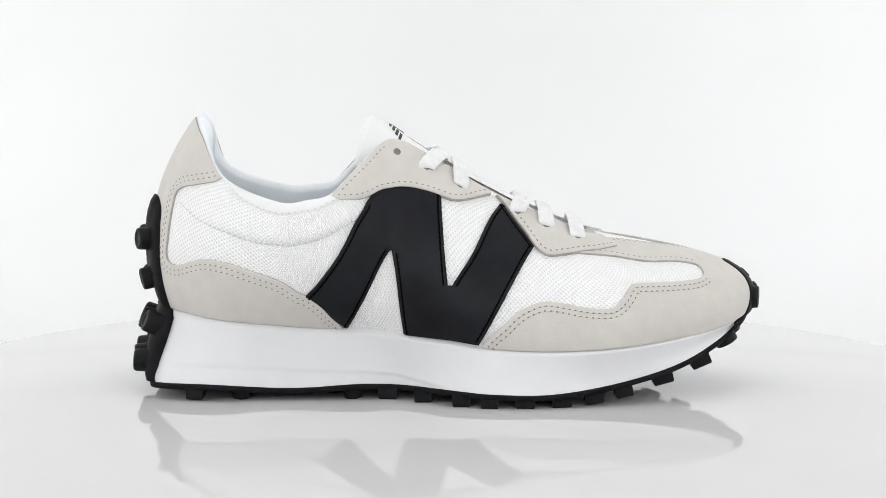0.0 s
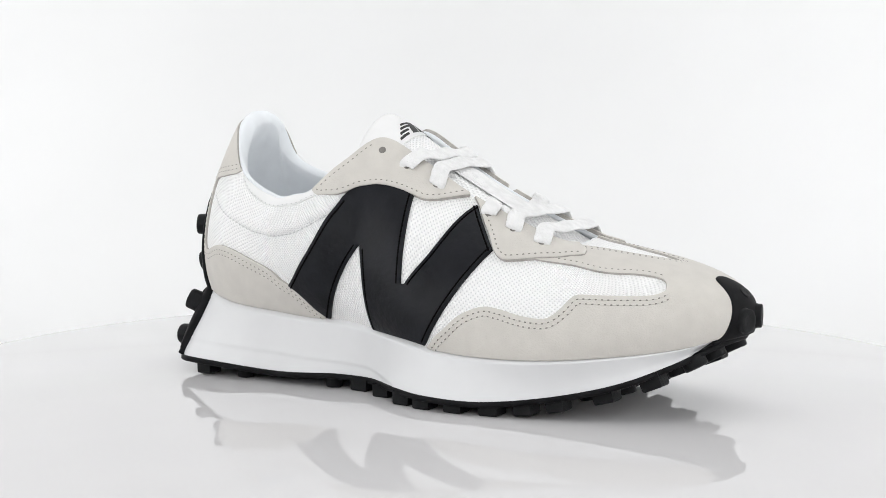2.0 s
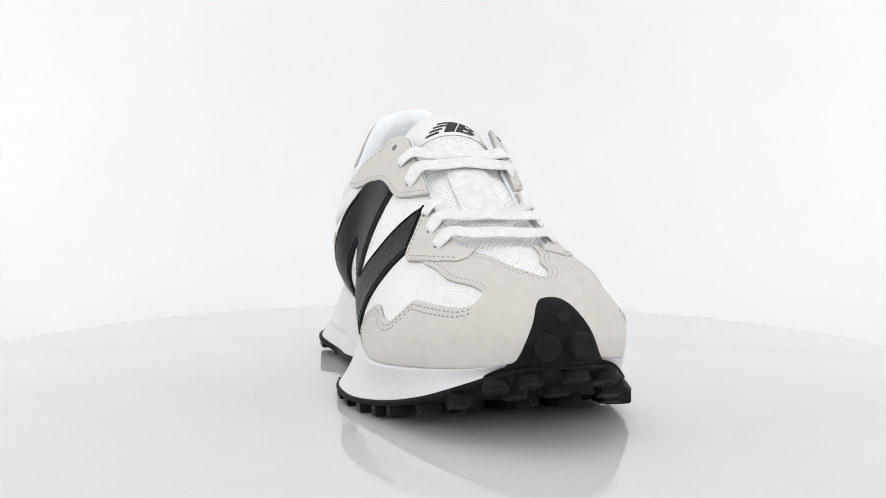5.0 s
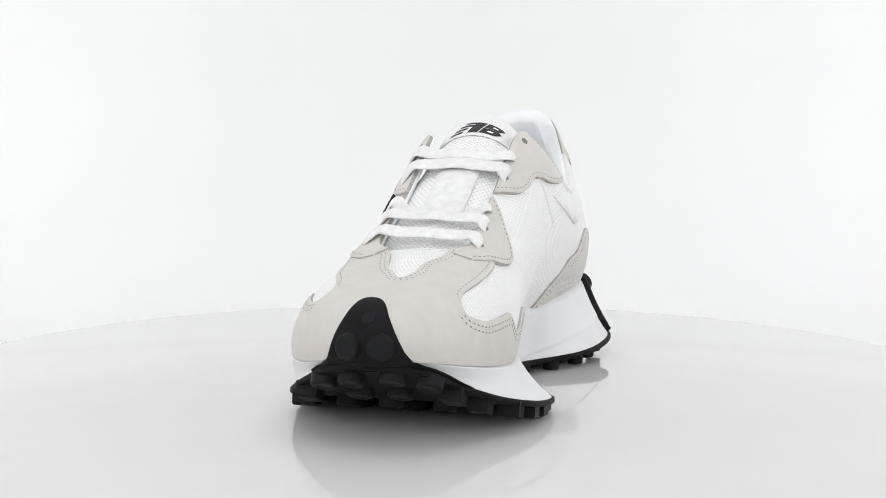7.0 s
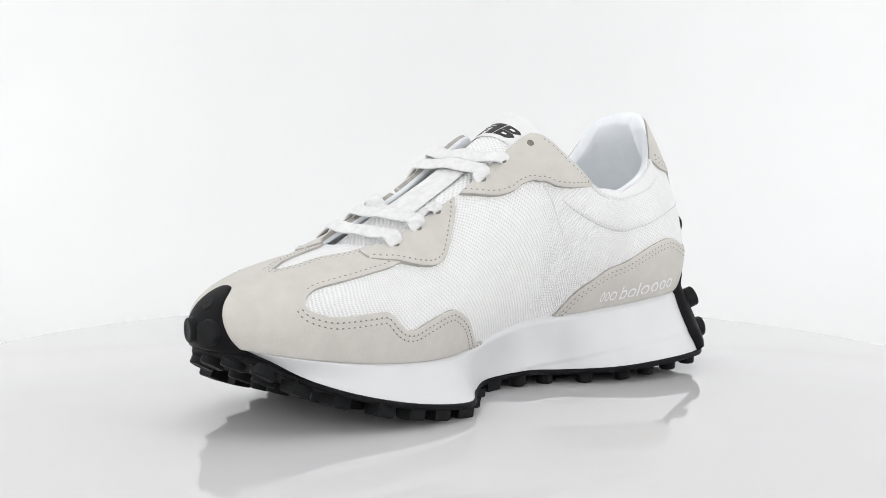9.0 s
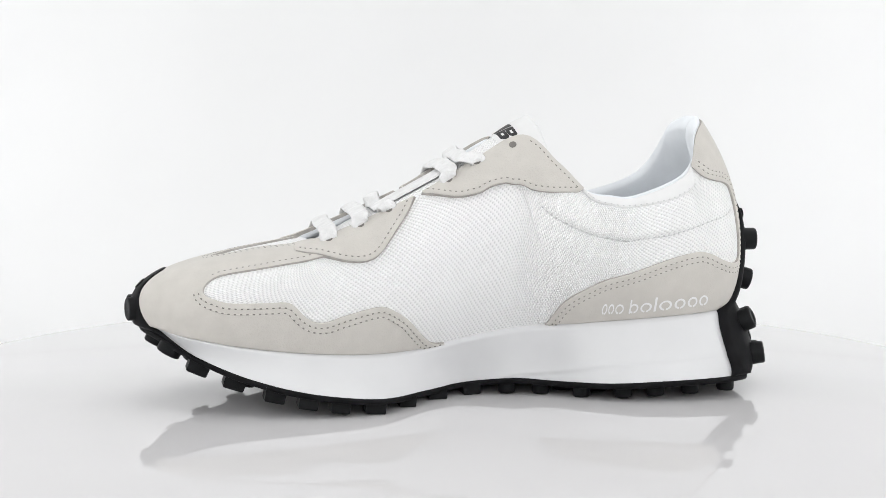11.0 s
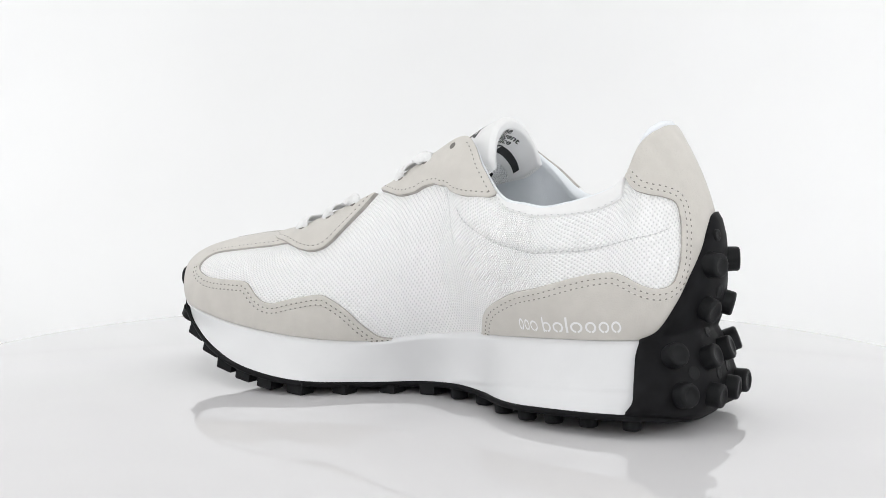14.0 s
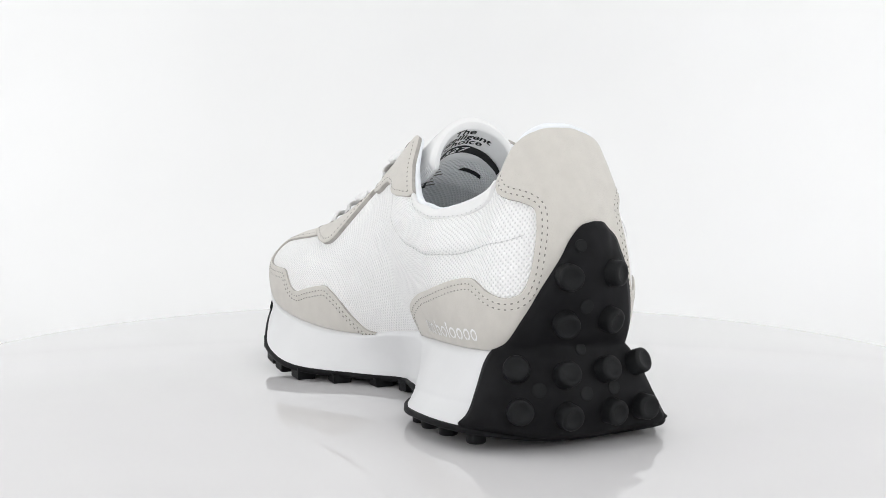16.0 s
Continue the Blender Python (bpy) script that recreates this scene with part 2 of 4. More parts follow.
# ---- outlines of the pattern pieces, as (s, v) on the chart ----
HEEL_OUT = [(0.0920, 1.000), (0.0860, 0.916), (0.0731, 0.795), (0.0609, 0.715), (0.0573, 0.667), (0.0583, 0.575), (0.0601, 0.448), (0.0609, 0.347), (0.0647, 0.307), (0.0708, 0.312), (0.0775, 0.353), (0.0831, 0.392), (0.0902, 0.427), (0.0998, 0.437), (0.1108, 0.417), (0.1310, 0.369), (0.1461, 0.292), (0.1587, 0.253), (0.1709, 0.179), (0.1829, 0.083), (0.1925, 0.000)]
HEEL_IN = [(-0.2225, 0.000), (-0.2181, 0.021), (-0.2066, 0.114), (-0.1908, 0.209), (-0.1695, 0.297), (-0.1400, 0.371), (-0.1171, 0.431), (-0.1044, 0.452), (-0.0933, 0.446), (-0.0859, 0.426), (-0.0781, 0.383), (-0.0704, 0.332), (-0.0626, 0.297), (-0.0558, 0.294), (-0.0507, 0.323), (-0.0468, 0.409), (-0.0442, 0.522), (-0.0427, 0.605), (-0.0437, 0.675), (-0.0520, 0.718), (-0.0634, 0.764), (-0.0739, 0.840), (-0.0870, 1.000)]
TOE_OUT_LOW = [(0.3033, 0.000), (0.3113, 0.095), (0.3187, 0.164), (0.3259, 0.240), (0.3343, 0.301), (0.3440, 0.343), (0.3544, 0.343), (0.3654, 0.325), (0.3754, 0.319), (0.3799, 0.339), (0.3855, 0.399), (0.3911, 0.465), (0.3973, 0.493), (0.4121, 0.478), (0.4270, 0.453), (0.4388, 0.432), (0.4464, 0.435), (0.4521, 0.455), (0.4592, 0.521), (0.4573, 0.580), (0.4482, 0.630), (0.4310, 0.669), (0.4083, 0.731), (0.3851, 0.750), (0.3634, 0.724), (0.3553, 0.722)]
TOE_THROAT = [(0.4154, 1.000), (0.4678, 0.913), (0.4918, 0.730), (0.4987, 0.657), (0.5037, 0.722), (0.5112, 0.864), (0.5579, 1.000)]
TOE_IN_LOW = [(0.6284, 0.776), (0.6101, 0.780), (0.5968, 0.764), (0.5734, 0.714), (0.5581, 0.633), (0.5468, 0.534), (0.5462, 0.466), (0.5504, 0.393), (0.5559, 0.347), (0.5635, 0.328), (0.5722, 0.324), (0.5884, 0.368), (0.6004, 0.390), (0.6071, 0.361), (0.6142, 0.293), (0.6197, 0.254), (0.6259, 0.248), (0.6343, 0.281), (0.6458, 0.307), (0.6550, 0.311), (0.6615, 0.281), (0.6716, 0.207), (0.6822, 0.102), (0.6914, 0.028), (0.7025, 0.000)]
STAY_LOW_OUT = [(0.3191, 1.000), (0.3246, 0.944), (0.3313, 0.843), (0.3375, 0.760), (0.3418, 0.690), (0.3457, 0.655), (0.3511, 0.644), (0.3595, 0.683), (0.3752, 0.762), (0.3985, 0.818), (0.4269, 0.847)]
STAY_LOW_OUT_TIP = [(0.4386, 0.896), (0.4262, 0.991), (0.3751, 1.000), (0.3617, 1.000)]
STAY_UP_OUT = [(0.3159, 1.000), (0.3161, 0.971), (0.3030, 0.840), (0.2937, 0.780), (0.2863, 0.766), (0.2792, 0.765), (0.2705, 0.753), (0.2614, 0.734), (0.2510, 0.717), (0.2385, 0.736), (0.2301, 0.765), (0.2119, 0.845), (0.1984, 0.910), (0.1904, 0.973)]
STAY_LOW_IN = [(0.6794, 1.000), (0.6777, 0.980), (0.6723, 0.903), (0.6656, 0.823), (0.6596, 0.749), (0.6538, 0.675), (0.6487, 0.638), (0.6413, 0.639), (0.6324, 0.680), (0.6176, 0.761), (0.5983, 0.812), (0.5624, 0.841)]
STAY_UP_IN = [(0.6822, 1.000), (0.6822, 1.000), (0.6866, 0.949), (0.7018, 0.819), (0.7155, 0.771), (0.7229, 0.774), (0.7323, 0.752), (0.7404, 0.718), (0.7582, 0.703), (0.7818, 0.831), (0.7995, 0.933), (0.8066, 0.993)]
N_A = [(0.1530, 0.257), (0.2066, 0.648), (0.2300, 0.747)]
N_B = [(0.2300, 0.747), (0.2402, 0.748), (0.2555, 0.742), (0.2705, 0.782), (0.2857, 0.784)]
N_C = [(0.2857, 0.784), (0.2857, 0.615), (0.2853, 0.477), (0.2848, 0.324)]
N_D = [(0.2875, 0.329), (0.3054, 0.563), (0.3236, 0.948)]
N_E = [(0.3236, 0.948), (0.3312, 0.834), (0.3420, 0.683)]
N_F = [(0.3420, 0.683), (0.3237, 0.364), (0.3025, 0.014)]
N_G = [(0.3025, 0.014), (0.2828, 0.013), (0.2525, 0.000)]
N_H = [(0.2525, 0.000), (0.2526, 0.160), (0.2529, 0.316), (0.2519, 0.438)]
N_I = [(0.2501, 0.436), (0.2309, 0.308), (0.1975, 0.000)]
N_J = [(0.1975, 0.000), (0.1828, 0.072), (0.1707, 0.169), (0.1585, 0.238), (0.1530, 0.257)]
HEELCAP_IN = [(0.0098, 0.604), (-0.0047, 0.588), (-0.0165, 0.534), (-0.0249, 0.457), (-0.0395, 0.330), (-0.0500, 0.192), (-0.0606, 0.050), (-0.0725, 0.000)]
HEELCAP_IN_LOW = [(-0.0722, -0.048), (-0.0738, -0.244), (-0.0735, -0.565), (-0.0730, -0.847), (-0.0770, -1.000)]
HEELCAP_OUT = [(0.0098, 0.604), (0.0271, 0.598), (0.0438, 0.560), (0.0489, 0.491), (0.0521, 0.425), (0.0565, 0.260), (0.0600, 0.120), (0.0620, 0.000)]
HEELCAP_OUT_LOW = [(0.0655, -0.133), (0.0635, -0.456), (0.0612, -0.750), (0.0604, -0.931), (0.0630, -1.000)]
BUMPER_OUT = [(0.4933, 0.450), (0.4885, 0.435), (0.4848, 0.382), (0.4792, 0.250), (0.4722, 0.124), (0.4653, 0.029), (0.4592, 0.000)]
BUMPER_IN_LOW = [(0.5301, -0.168), (0.5391, -0.622), (0.5519, -0.840), (0.5701, -1.000), (0.5874, -1.000)]
BUMPER_OUT_LOW = [(0.4576, -0.849), (0.4474, -1.000), (0.4258, -1.000)]
BUMPER_IN = [(0.5283, 0.000), (0.5196, 0.072), (0.5112, 0.178), (0.5051, 0.289), (0.5013, 0.380), (0.4977, 0.434), (0.4933, 0.450)]
COLLAR_OUT = [(0.0974, 0.976), (0.1061, 0.926), (0.1182, 0.909), (0.1354, 0.920), (0.1629, 0.913), (0.1847, 0.934), (0.2018, 0.899)]
COLLAR_IN = [(0.8050, 0.977), (0.8271, 0.946), (0.8476, 0.924), (0.8712, 0.927), (0.8844, 0.900), (0.8944, 0.879), (0.9028, 0.875), (0.9143, 0.871)]
PAD_OUT = [(0.0607, 0.646), (0.0767, 0.636), (0.0959, 0.654), (0.1106, 0.650), (0.1271, 0.679), (0.1565, 0.685), (0.1922, 0.733), (0.2241, 0.709)]
PAD_IN = [(0.7656, 0.671), (0.7851, 0.685), (0.8121, 0.715), (0.8459, 0.666), (0.8766, 0.662), (0.8927, 0.630), (0.9103, 0.611), (0.9342, 0.570), (0.9488, 0.577)]
QUARTER_SEAM_IN = [(0.7427, 0.699), (0.7541, 0.607), (0.7688, 0.489)]
WORDMARK = [(0.8413, 0.047), (0.9190, 0.046), (0.9184, 0.178), (0.8430, 0.199)]
GROOVE_IN = [(0.7393, -0.995), (0.7548, -0.896), (0.7806, -0.842), (0.8348, -0.713), (0.8816, -0.674), (0.9256, -0.649)]
GROOVE_OUT = [(0.0611, -0.720), (0.0995, -0.687), (0.1293, -0.675), (0.1888, -0.733), (0.2463, -0.780), (0.2791, -0.936)]
EYELETS_OUT = [(0.2559, 0.913), (0.2755, 0.899), (0.2966, 0.895), (0.3326, 0.908), (0.3504, 0.883), (0.3697, 0.875)]
EYELETS_IN = [(0.7416, 0.938), (0.7186, 0.962), (0.6999, 0.961), (0.6623, 0.976), (0.6440, 0.950), (0.6196, 0.933)]
HEEL_LUGS = [(-0.0208, 0.367), (0.0283, 0.382), (-0.0225, 0.151), (0.0300, 0.171)]
HEEL_LUGS_LOW = [(-0.0500, -0.294), (-0.0208, -0.357), (0.0200, -0.319), (0.0533, -0.281), (-0.0442, -0.735), (-0.0183, -0.735), (0.0175, -0.723), (0.0450, -0.748)]
TOE_LUGS = [(0.4842, 0.085), (0.5042, 0.090)]


# ---- the shoe ----
shoe = tagged(new("sneaker"), "white mesh running sneaker with light grey suede and black side panel", "shoe")
KS, KV, KW = 640.0, 85.0, 36.0   # about one millimetre a unit: along s, up the upper, down the sole wall


def flat(p):
    p = np.asarray(p, float)
    return np.stack([p[:, 0] * KS, np.where(p[:, 1] >= 0, p[:, 1] * KV, p[:, 1] * KW)], 1)


def unflat(q):
    return q[:, 0] / KS, np.where(q[:, 1] >= 0, q[:, 1] / KV, q[:, 1] / KW)


def run(points, step=1.0):
    """A smooth curve through the points of the flat chart, in even steps."""
    p = np.array(points, float)
    if len(p) > 2:
        e = np.concatenate([[2 * p[0] - p[1]], p, [2 * p[-1] - p[-2]]])
        f = np.linspace(0, 1, 14)[:-1, None]
        out = []
        for a, b, c, d in zip(e, e[1:], e[2:], e[3:]):
            out.append(b + 0.5 * f * (c - a + f * (2 * a - 5 * b + 4 * c - d + f * (3 * (b - c) + d - a))))
        p = np.concatenate(out + [p[-1:]])
    length = np.concatenate([[0], np.cumsum(np.linalg.norm(np.diff(p, axis=0), axis=1))])
    n = max(2, int(length[-1] / step) + 1)
    at = np.linspace(0, length[-1], n)
    return np.stack([np.interp(at, length, p[:, 0]), np.interp(at, length, p[:, 1])], 1)


def outline(*segments, step=1.0):
    """A closed outline in the flat chart; straight lines join the segments."""
    out, last = [], None
    first = flat(segments[0])[0]
    for g in segments:
        q = flat(g)
        if last is not None and np.linalg.norm(q[0] - last) > 1.5 * step:
            out.append(run([last, q[0]], step)[1:-1])
        out.append(run(q, step))
        last = q[-1]
    if np.linalg.norm(first - last) > 1.5 * step:
        out.append(run([last, first], step)[1:-1])
    p = np.concatenate(out)
    keep = [0]
    for i in range(1, len(p)):
        if np.linalg.norm(p[i] - p[keep[-1]]) > 0.25 * step and np.linalg.norm(p[i] - p[0]) > 0.25 * step:
            keep.append(i)
    return p[keep]


def edge_distance(q, poly):
    a, b = poly, np.roll(poly, -1, 0)
    d = b - a
    best = np.full(len(q), 1e9)
    for k in range(0, len(a), 64):
        aa, dd = a[k:k + 64], d[k:k + 64]
        w = q[:, None] - aa[None]
        f = np.clip((w * dd).sum(-1) / ((dd * dd).sum(-1) + 1e-9), 0, 1)
        best = np.minimum(best, np.linalg.norm(w - f[..., None] * dd, axis=-1).min(1))
    return best


def inside(q, poly):
    x, y, odd = q[:, 0], q[:, 1], np.zeros(len(q), bool)
    for (ax, ay), (bx, by) in zip(poly, np.roll(poly, -1, 0)):
        if ay != by:
            odd ^= ((ay > y) != (by > y)) & (x < ax + (y - ay) * (bx - ax) / (by - ay))
    return odd


from mathutils import geometry


def panel(name, poly, thick, mat, parent, label="", edge=None, base=0.0, round_at=0.7, grain=2.6, sink=0.4):
    """A sewn or moulded layer cut to an outline of the chart, with a rounded rim, lying on the surface. Sizes in mm."""
    lo, hi = poly.min(0), poly.max(0)
    gx, gy = np.meshgrid(np.arange(lo[0], hi[0], grain), np.arange(lo[1], hi[1], grain))
    g = np.stack([gx.ravel(), gy.ravel()], 1)
    g[:, 0] += (np.round(g[:, 1] / grain) % 2) * grain * 0.5
    t = np.roll(poly, -1, 0) - np.roll(poly, 1, 0)
    nrm = np.stack([-t[:, 1], t[:, 0]], 1) / (np.linalg.norm(t, axis=1, keepdims=True) + 1e-9)
    area = (poly[:, 0] * np.roll(poly[:, 1], -1) - poly[:, 1] * np.roll(poly[:, 0], -1)).sum()
    nrm = nrm if area > 0 else -nrm
    pts = [poly]
    for d in (0.12, 0.35 * round_at, round_at):
        q = poly + nrm * d
        ok = inside(q, poly)
        ok &= edge_distance(q, poly) > 0.8 * d
        pts.append(q[ok])
    g = g[inside(g, poly)]
    g = g[edge_distance(g, poly) > round_at + 0.4 * grain]
    pts.append(g)
    q = np.concatenate(pts)
    n = len(poly)
    v2, _, faces, *_ = geometry.delaunay_2d_cdt([Vector(p) for p in q], [(i, (i + 1) % n) for i in range(n)], [], 1, 1e-4)
    v2 = np.array([tuple(p) for p in v2])
    faces = [f for f in faces if len(f) >= 3]
    mid = np.array([v2[list(f)].mean(0) for f in faces])
    keep = inside(mid, poly)
    faces = [f for f, k in zip(faces, keep) if k]
    d = edge_distance(v2, poly)
    r = np.clip(d / round_at, 0, 1)
    off = (base + thick) * np.where(d < 0.02, 0, 0.55 + 0.45 * np.sqrt(1 - (1 - r) ** 2)) - np.where(d < 0.02, sink, 0)
    s, v = unflat(v2)
    p = surface(s, v) + (soft_normals if v.min() < -0.05 else normals)(s, v) * (off * MM)[:, None]
    ob = mesh_object(name, p, faces, mat, parent, label)
    if edge:
        ob.data.materials.append(edge)
        dm = np.array([d[list(f)].max() for f in faces])
        ob.data.polygons.foreach_set("material_index", (dm < 0.2).astype(np.int32))
    bm = bmesh.new()
    bm.from_mesh(ob.data)
    up = normals(*unflat(mid[:1]))[0]
    bmesh.ops.recalc_face_normals(bm, faces=bm.faces)
    f0 = max(bm.faces, key=lambda f: f.calc_area())
    c = f0.calc_center_median()
    k = int(np.argmin(np.linalg.norm(p - np.array(c), axis=1)))
    if f0.normal.dot(Vector(normals(s[k:k + 1], v[k:k + 1])[0])) < 0:
        bmesh.ops.reverse_faces(bm, faces=bm.faces)
    bm.to_mesh(ob.data)
    bm.free()
    uv_chart(ob.data, s, v)
    return ob


def uv_chart(me, s, v):
    layer = me.uv_layers.new(name="chart")
    idx = np.empty(len(me.loops), np.int32)
    me.loops.foreach_get("vertex_index", idx)
    uv = np.stack([np.asarray(s)[idx] * KS, np.asarray(v)[idx] * KV], 1)
    layer.data.foreach_set("uv", uv.astype(np.float32).ravel())


def inset(q, mm):
    """Moves a run of the flat chart sideways by mm, to the left of its way, true on the curved surface."""
    s, v = unflat(q)
    v = np.clip(v, 0, 1)
    t = np.gradient(q, axis=0)
    e = 0.6
    su = (surface(s + e / KS, v) - surface(s - e / KS, v)) / (2 * e) / MM
    hi, lo = np.minimum(v + e / KV, 1), np.maximum(v - e / KV, 0)
    sv = (surface(s, hi) - surface(s, lo)) / ((hi - lo) * KV)[:, None] / MM
    n = np.cross(su, sv)
    n /= np.linalg.norm(n, axis=1, keepdims=True)
    way = su * t[:, :1] + sv * t[:, 1:]
    side = np.cross(n, way)
    side *= mm / np.linalg.norm(side, axis=1, keepdims=True)
    a, b, c = (su * su).sum(1), (su * sv).sum(1), (sv * sv).sum(1)
    x, y = (side * su).sum(1), (side * sv).sum(1)
    det = a * c - b * b
    return q + np.stack([(c * x - b * y) / det, (a * y - b * x) / det], 1)


def stitches(segment, mm, height, thread, hole, parent, pitch=2.7, long=1.7, wide=0.5, closed=False):
    """A seam: thread bars and the needle holes between them. Two meshes."""
    q = inset(run(flat(segment), 0.8), mm)
    s, v = unflat(q)
    p = surface(s, np.clip(v, 0, 1)) + normals(s, np.clip(v, 0, 1)) * height * MM
    length = np.concatenate([[0], np.cumsum(np.linalg.norm(np.diff(p, axis=0), axis=1))]) / MM
    if length[-1] < 4:
        return

    def bars(at, span, w, h, lift):
        vv, ff = [], []
        for k, m in enumerate(at):
            ends = []
            for u in (m - span / 2, m, m + span / 2):
                c = np.array([np.interp(u, length, p[:, i]) for i in range(3)])
                ends.append(c)
            si, vi = np.interp(m, length, s), np.clip(np.interp(m, length, v), 0, 1)
            n = normals(np.array([si]), np.array([vi]))[0]
            way = ends[2] - ends[0]
            way /= np.linalg.norm(way) + 1e-12
            side = np.cross(n, way) * w * MM / 2
            o = len(vv)
            lo = [ends[0], ends[1], ends[2]]
            for c, z in zip(lo, (lift - 0.1, lift + h, lift - 0.1)):
                vv += [c + side + n * (lift - 0.3) * MM, c + side * 0.7 + n * z * MM, c - side * 0.7 + n * z * MM, c - side + n * (lift - 0.3) * MM]
            for i in (0, 4):
                for j in range(3):
                    ff.append((o + i + j, o + i + j + 4, o + i + j + 5, o + i + j + 1))
        return vv, ff
    at = np.arange(pitch / 2, length[-1], pitch)
    if thread:
        a, b = bars(at, long, wide, 0.18, 0.02)
        tagged(mesh_object("stitching", a, b, thread, parent), kind="stuff")
    if hole:
        a, b = bars(at[:-1] + pitch / 2, 0.95, wide * 1.15, 0.02, 0.06)
        tagged(mesh_object("perforation", a, b, hole, parent), kind="stuff")


def chart_mesh(s, v, off=0.0):
    S, V = np.meshgrid(s, v)
    p = surface(S, V) + normals(S, V) * off
    return p.reshape(-1, 3), S.ravel(), V.ravel()


def along(a, b):
    """A straight segment of the chart from a to b."""
    n = max(3, int(abs(b[0] - a[0]) * KS / 12))
    return [(a[0] + (b[0] - a[0]) * i / n, a[1] + (b[1] - a[1]) * i / n) for i in range(n + 1)]


# upper of white mesh, with the padded swell of the collar below its band
NS = 480
ss = np.arange(NS) / NS
vu = np.linspace(0, 1, 90)
p, S, V = chart_mesh(ss, vu)
d0 = np.minimum(S, 1 - S)
pad = np.interp(S % 1, [a for a, b in PAD_OUT] + [a for a, b in PAD_IN], [b for a, b in PAD_OUT] + [b for a, b in PAD_IN])
pad_on = np.clip((0.235 - d0) / 0.03, 0, 1) * np.clip((d0 - 0.078) / 0.03, 0, 1)
rise = np.clip((V - pad) / 0.07, 0, 1)
puff = 1.7 * np.sqrt(np.clip(1 - (1 - rise) ** 2, 0, 1)) * np.clip((1.02 - V) / 0.12, 0, 1) * pad_on
puff -= 0.5 * np.exp(-((V - pad) / 0.012) ** 2) * pad_on
p = p + normals(S, V) * (puff * MM)[:, None]
upper = mesh_object("upper", p, grid_faces(len(vu), NS, True), MESH, shoe, "white woven mesh upper")
uv_chart(upper.data, S, V)


# lining: over the rim and down inside
def rim_width(s):
    d = np.minimum(s % 1, 1 - s % 1)
    return 1.6 + 3.6 * np.clip((0.235 - d) / 0.05, 0, 1) + 2.6 * np.clip((0.095 - d) / 0.03, 0, 1)


T, N1 = surface(ss, ss * 0 + 1), normals(ss, ss * 0 + 0.985)
w = rim_width(ss)[:, None] * MM
up = np.array([0, 0, 1.0])
rim_height = (0.42 + 0.08 * np.clip((0.095 - np.minimum(ss, 1 - ss)) / 0.05, 0, 1))[:, None]
rows = []
for a in np.linspace(0, math.pi, 9):
    rows.append(T - N1 * w * (1 - math.cos(a)) / 2 + up * w * rim_height * math.sin(a))
for v in (0.93, 0.84, 0.72, 0.6, 0.48, 0.36, 0.26, 0.18):
    rows.append(surface(ss, ss * 0 + v) - normals(ss, ss * 0 + v) * (w + 0.0006))
lining = mesh_object("lining", np.concatenate(rows), grid_faces(len(rows), NS, True), LINING, shoe, "pale grey padded textile lining")
ring_pts = rows[-1]
insole_c = ring_pts.mean(0)
vv = np.concatenate([ring_pts, (ring_pts - insole_c) * 0.6 + insole_c, insole_c[None]])
vv[NS:, 2] -= 0.004
ff = grid_faces(2, NS, True) + [(NS + i, NS + (i + 1) % NS, 2 * NS) for i in range(NS)]
mesh_object("insole", vv, ff, LINING, shoe, "pale textile insole")

# midsole wall with the faint moulded line round the heel
vs = -np.linspace(0, 1, 40)[::-1]
p, S, V = chart_mesh(ss, vs)
line = np.interp(S, [a for a, b in GROOVE_OUT] + [a for a, b in GROOVE_IN], [b for a, b in GROOVE_OUT] + [b for a, b in GROOVE_IN])
on = ((S > GROOVE_OUT[0][0]) & (S < GROOVE_OUT[-1][0])) | (S > GROOVE_IN[0][0])
p = p - normals(S, V) * (np.where(on, np.clip((line - V) / 0.05, 0, 1) * 0.5, 0) * MM)[:, None]
midsole = mesh_object("midsole", p, grid_faces(len(vs), NS, True), FOAM, shoe, "flared white foam midsole")

# suede layers
heel = panel("heel_counter", outline(HEEL_OUT, along((HEEL_OUT[-1][0], 0.0), (HEEL_IN[0][0], 0.0)), HEEL_IN, along((HEEL_IN[-1][0], 1.0), (HEEL_OUT[0][0], 1.0))),
             1.3, SUEDE, shoe, "light grey suede heel counter and rear mudguard", SUEDE_EDGE)
toe = panel("toe_guard", outline(TOE_OUT_LOW, TOE_THROAT, TOE_IN_LOW, along((TOE_IN_LOW[-1][0], 0.0), (TOE_OUT_LOW[0][0], 0.0))),
            1.2, SUEDE, shoe, "light grey suede toe guard and vamp overlay", SUEDE_EDGE)
side = panel("side_panel", outline(N_A, N_B, N_C, N_D, N_E, N_F, N_G, N_H, N_I, N_J), 1.5, LEATHER, shoe, "black leather zigzag side panel", LEATHER, round_at=1.1)
stay_lo = panel("lower_eyestay", outline(STAY_LOW_OUT, STAY_LOW_OUT_TIP, along((STAY_LOW_OUT_TIP[-1][0], 1.0), (STAY_LOW_OUT[0][0], 1.0))),
                1.2, SUEDE, shoe, "light grey suede lower eyestay", SUEDE_EDGE, base=1.1)
TOP_CORNER = (0.25, 1.0)
stay_up = panel("upper_eyestay", outline(STAY_UP_OUT, [(STAY_UP_OUT[-1][0] - 0.002, 0.97), (STAY_UP_OUT[-1][0], 1.0)], along((STAY_UP_OUT[-1][0], 1.0), TOP_CORNER), along(TOP_CORNER, (STAY_UP_OUT[0][0], 1.0))),
                1.2, SUEDE, shoe, "light grey suede upper eyestay", SUEDE_EDGE, base=1.2)
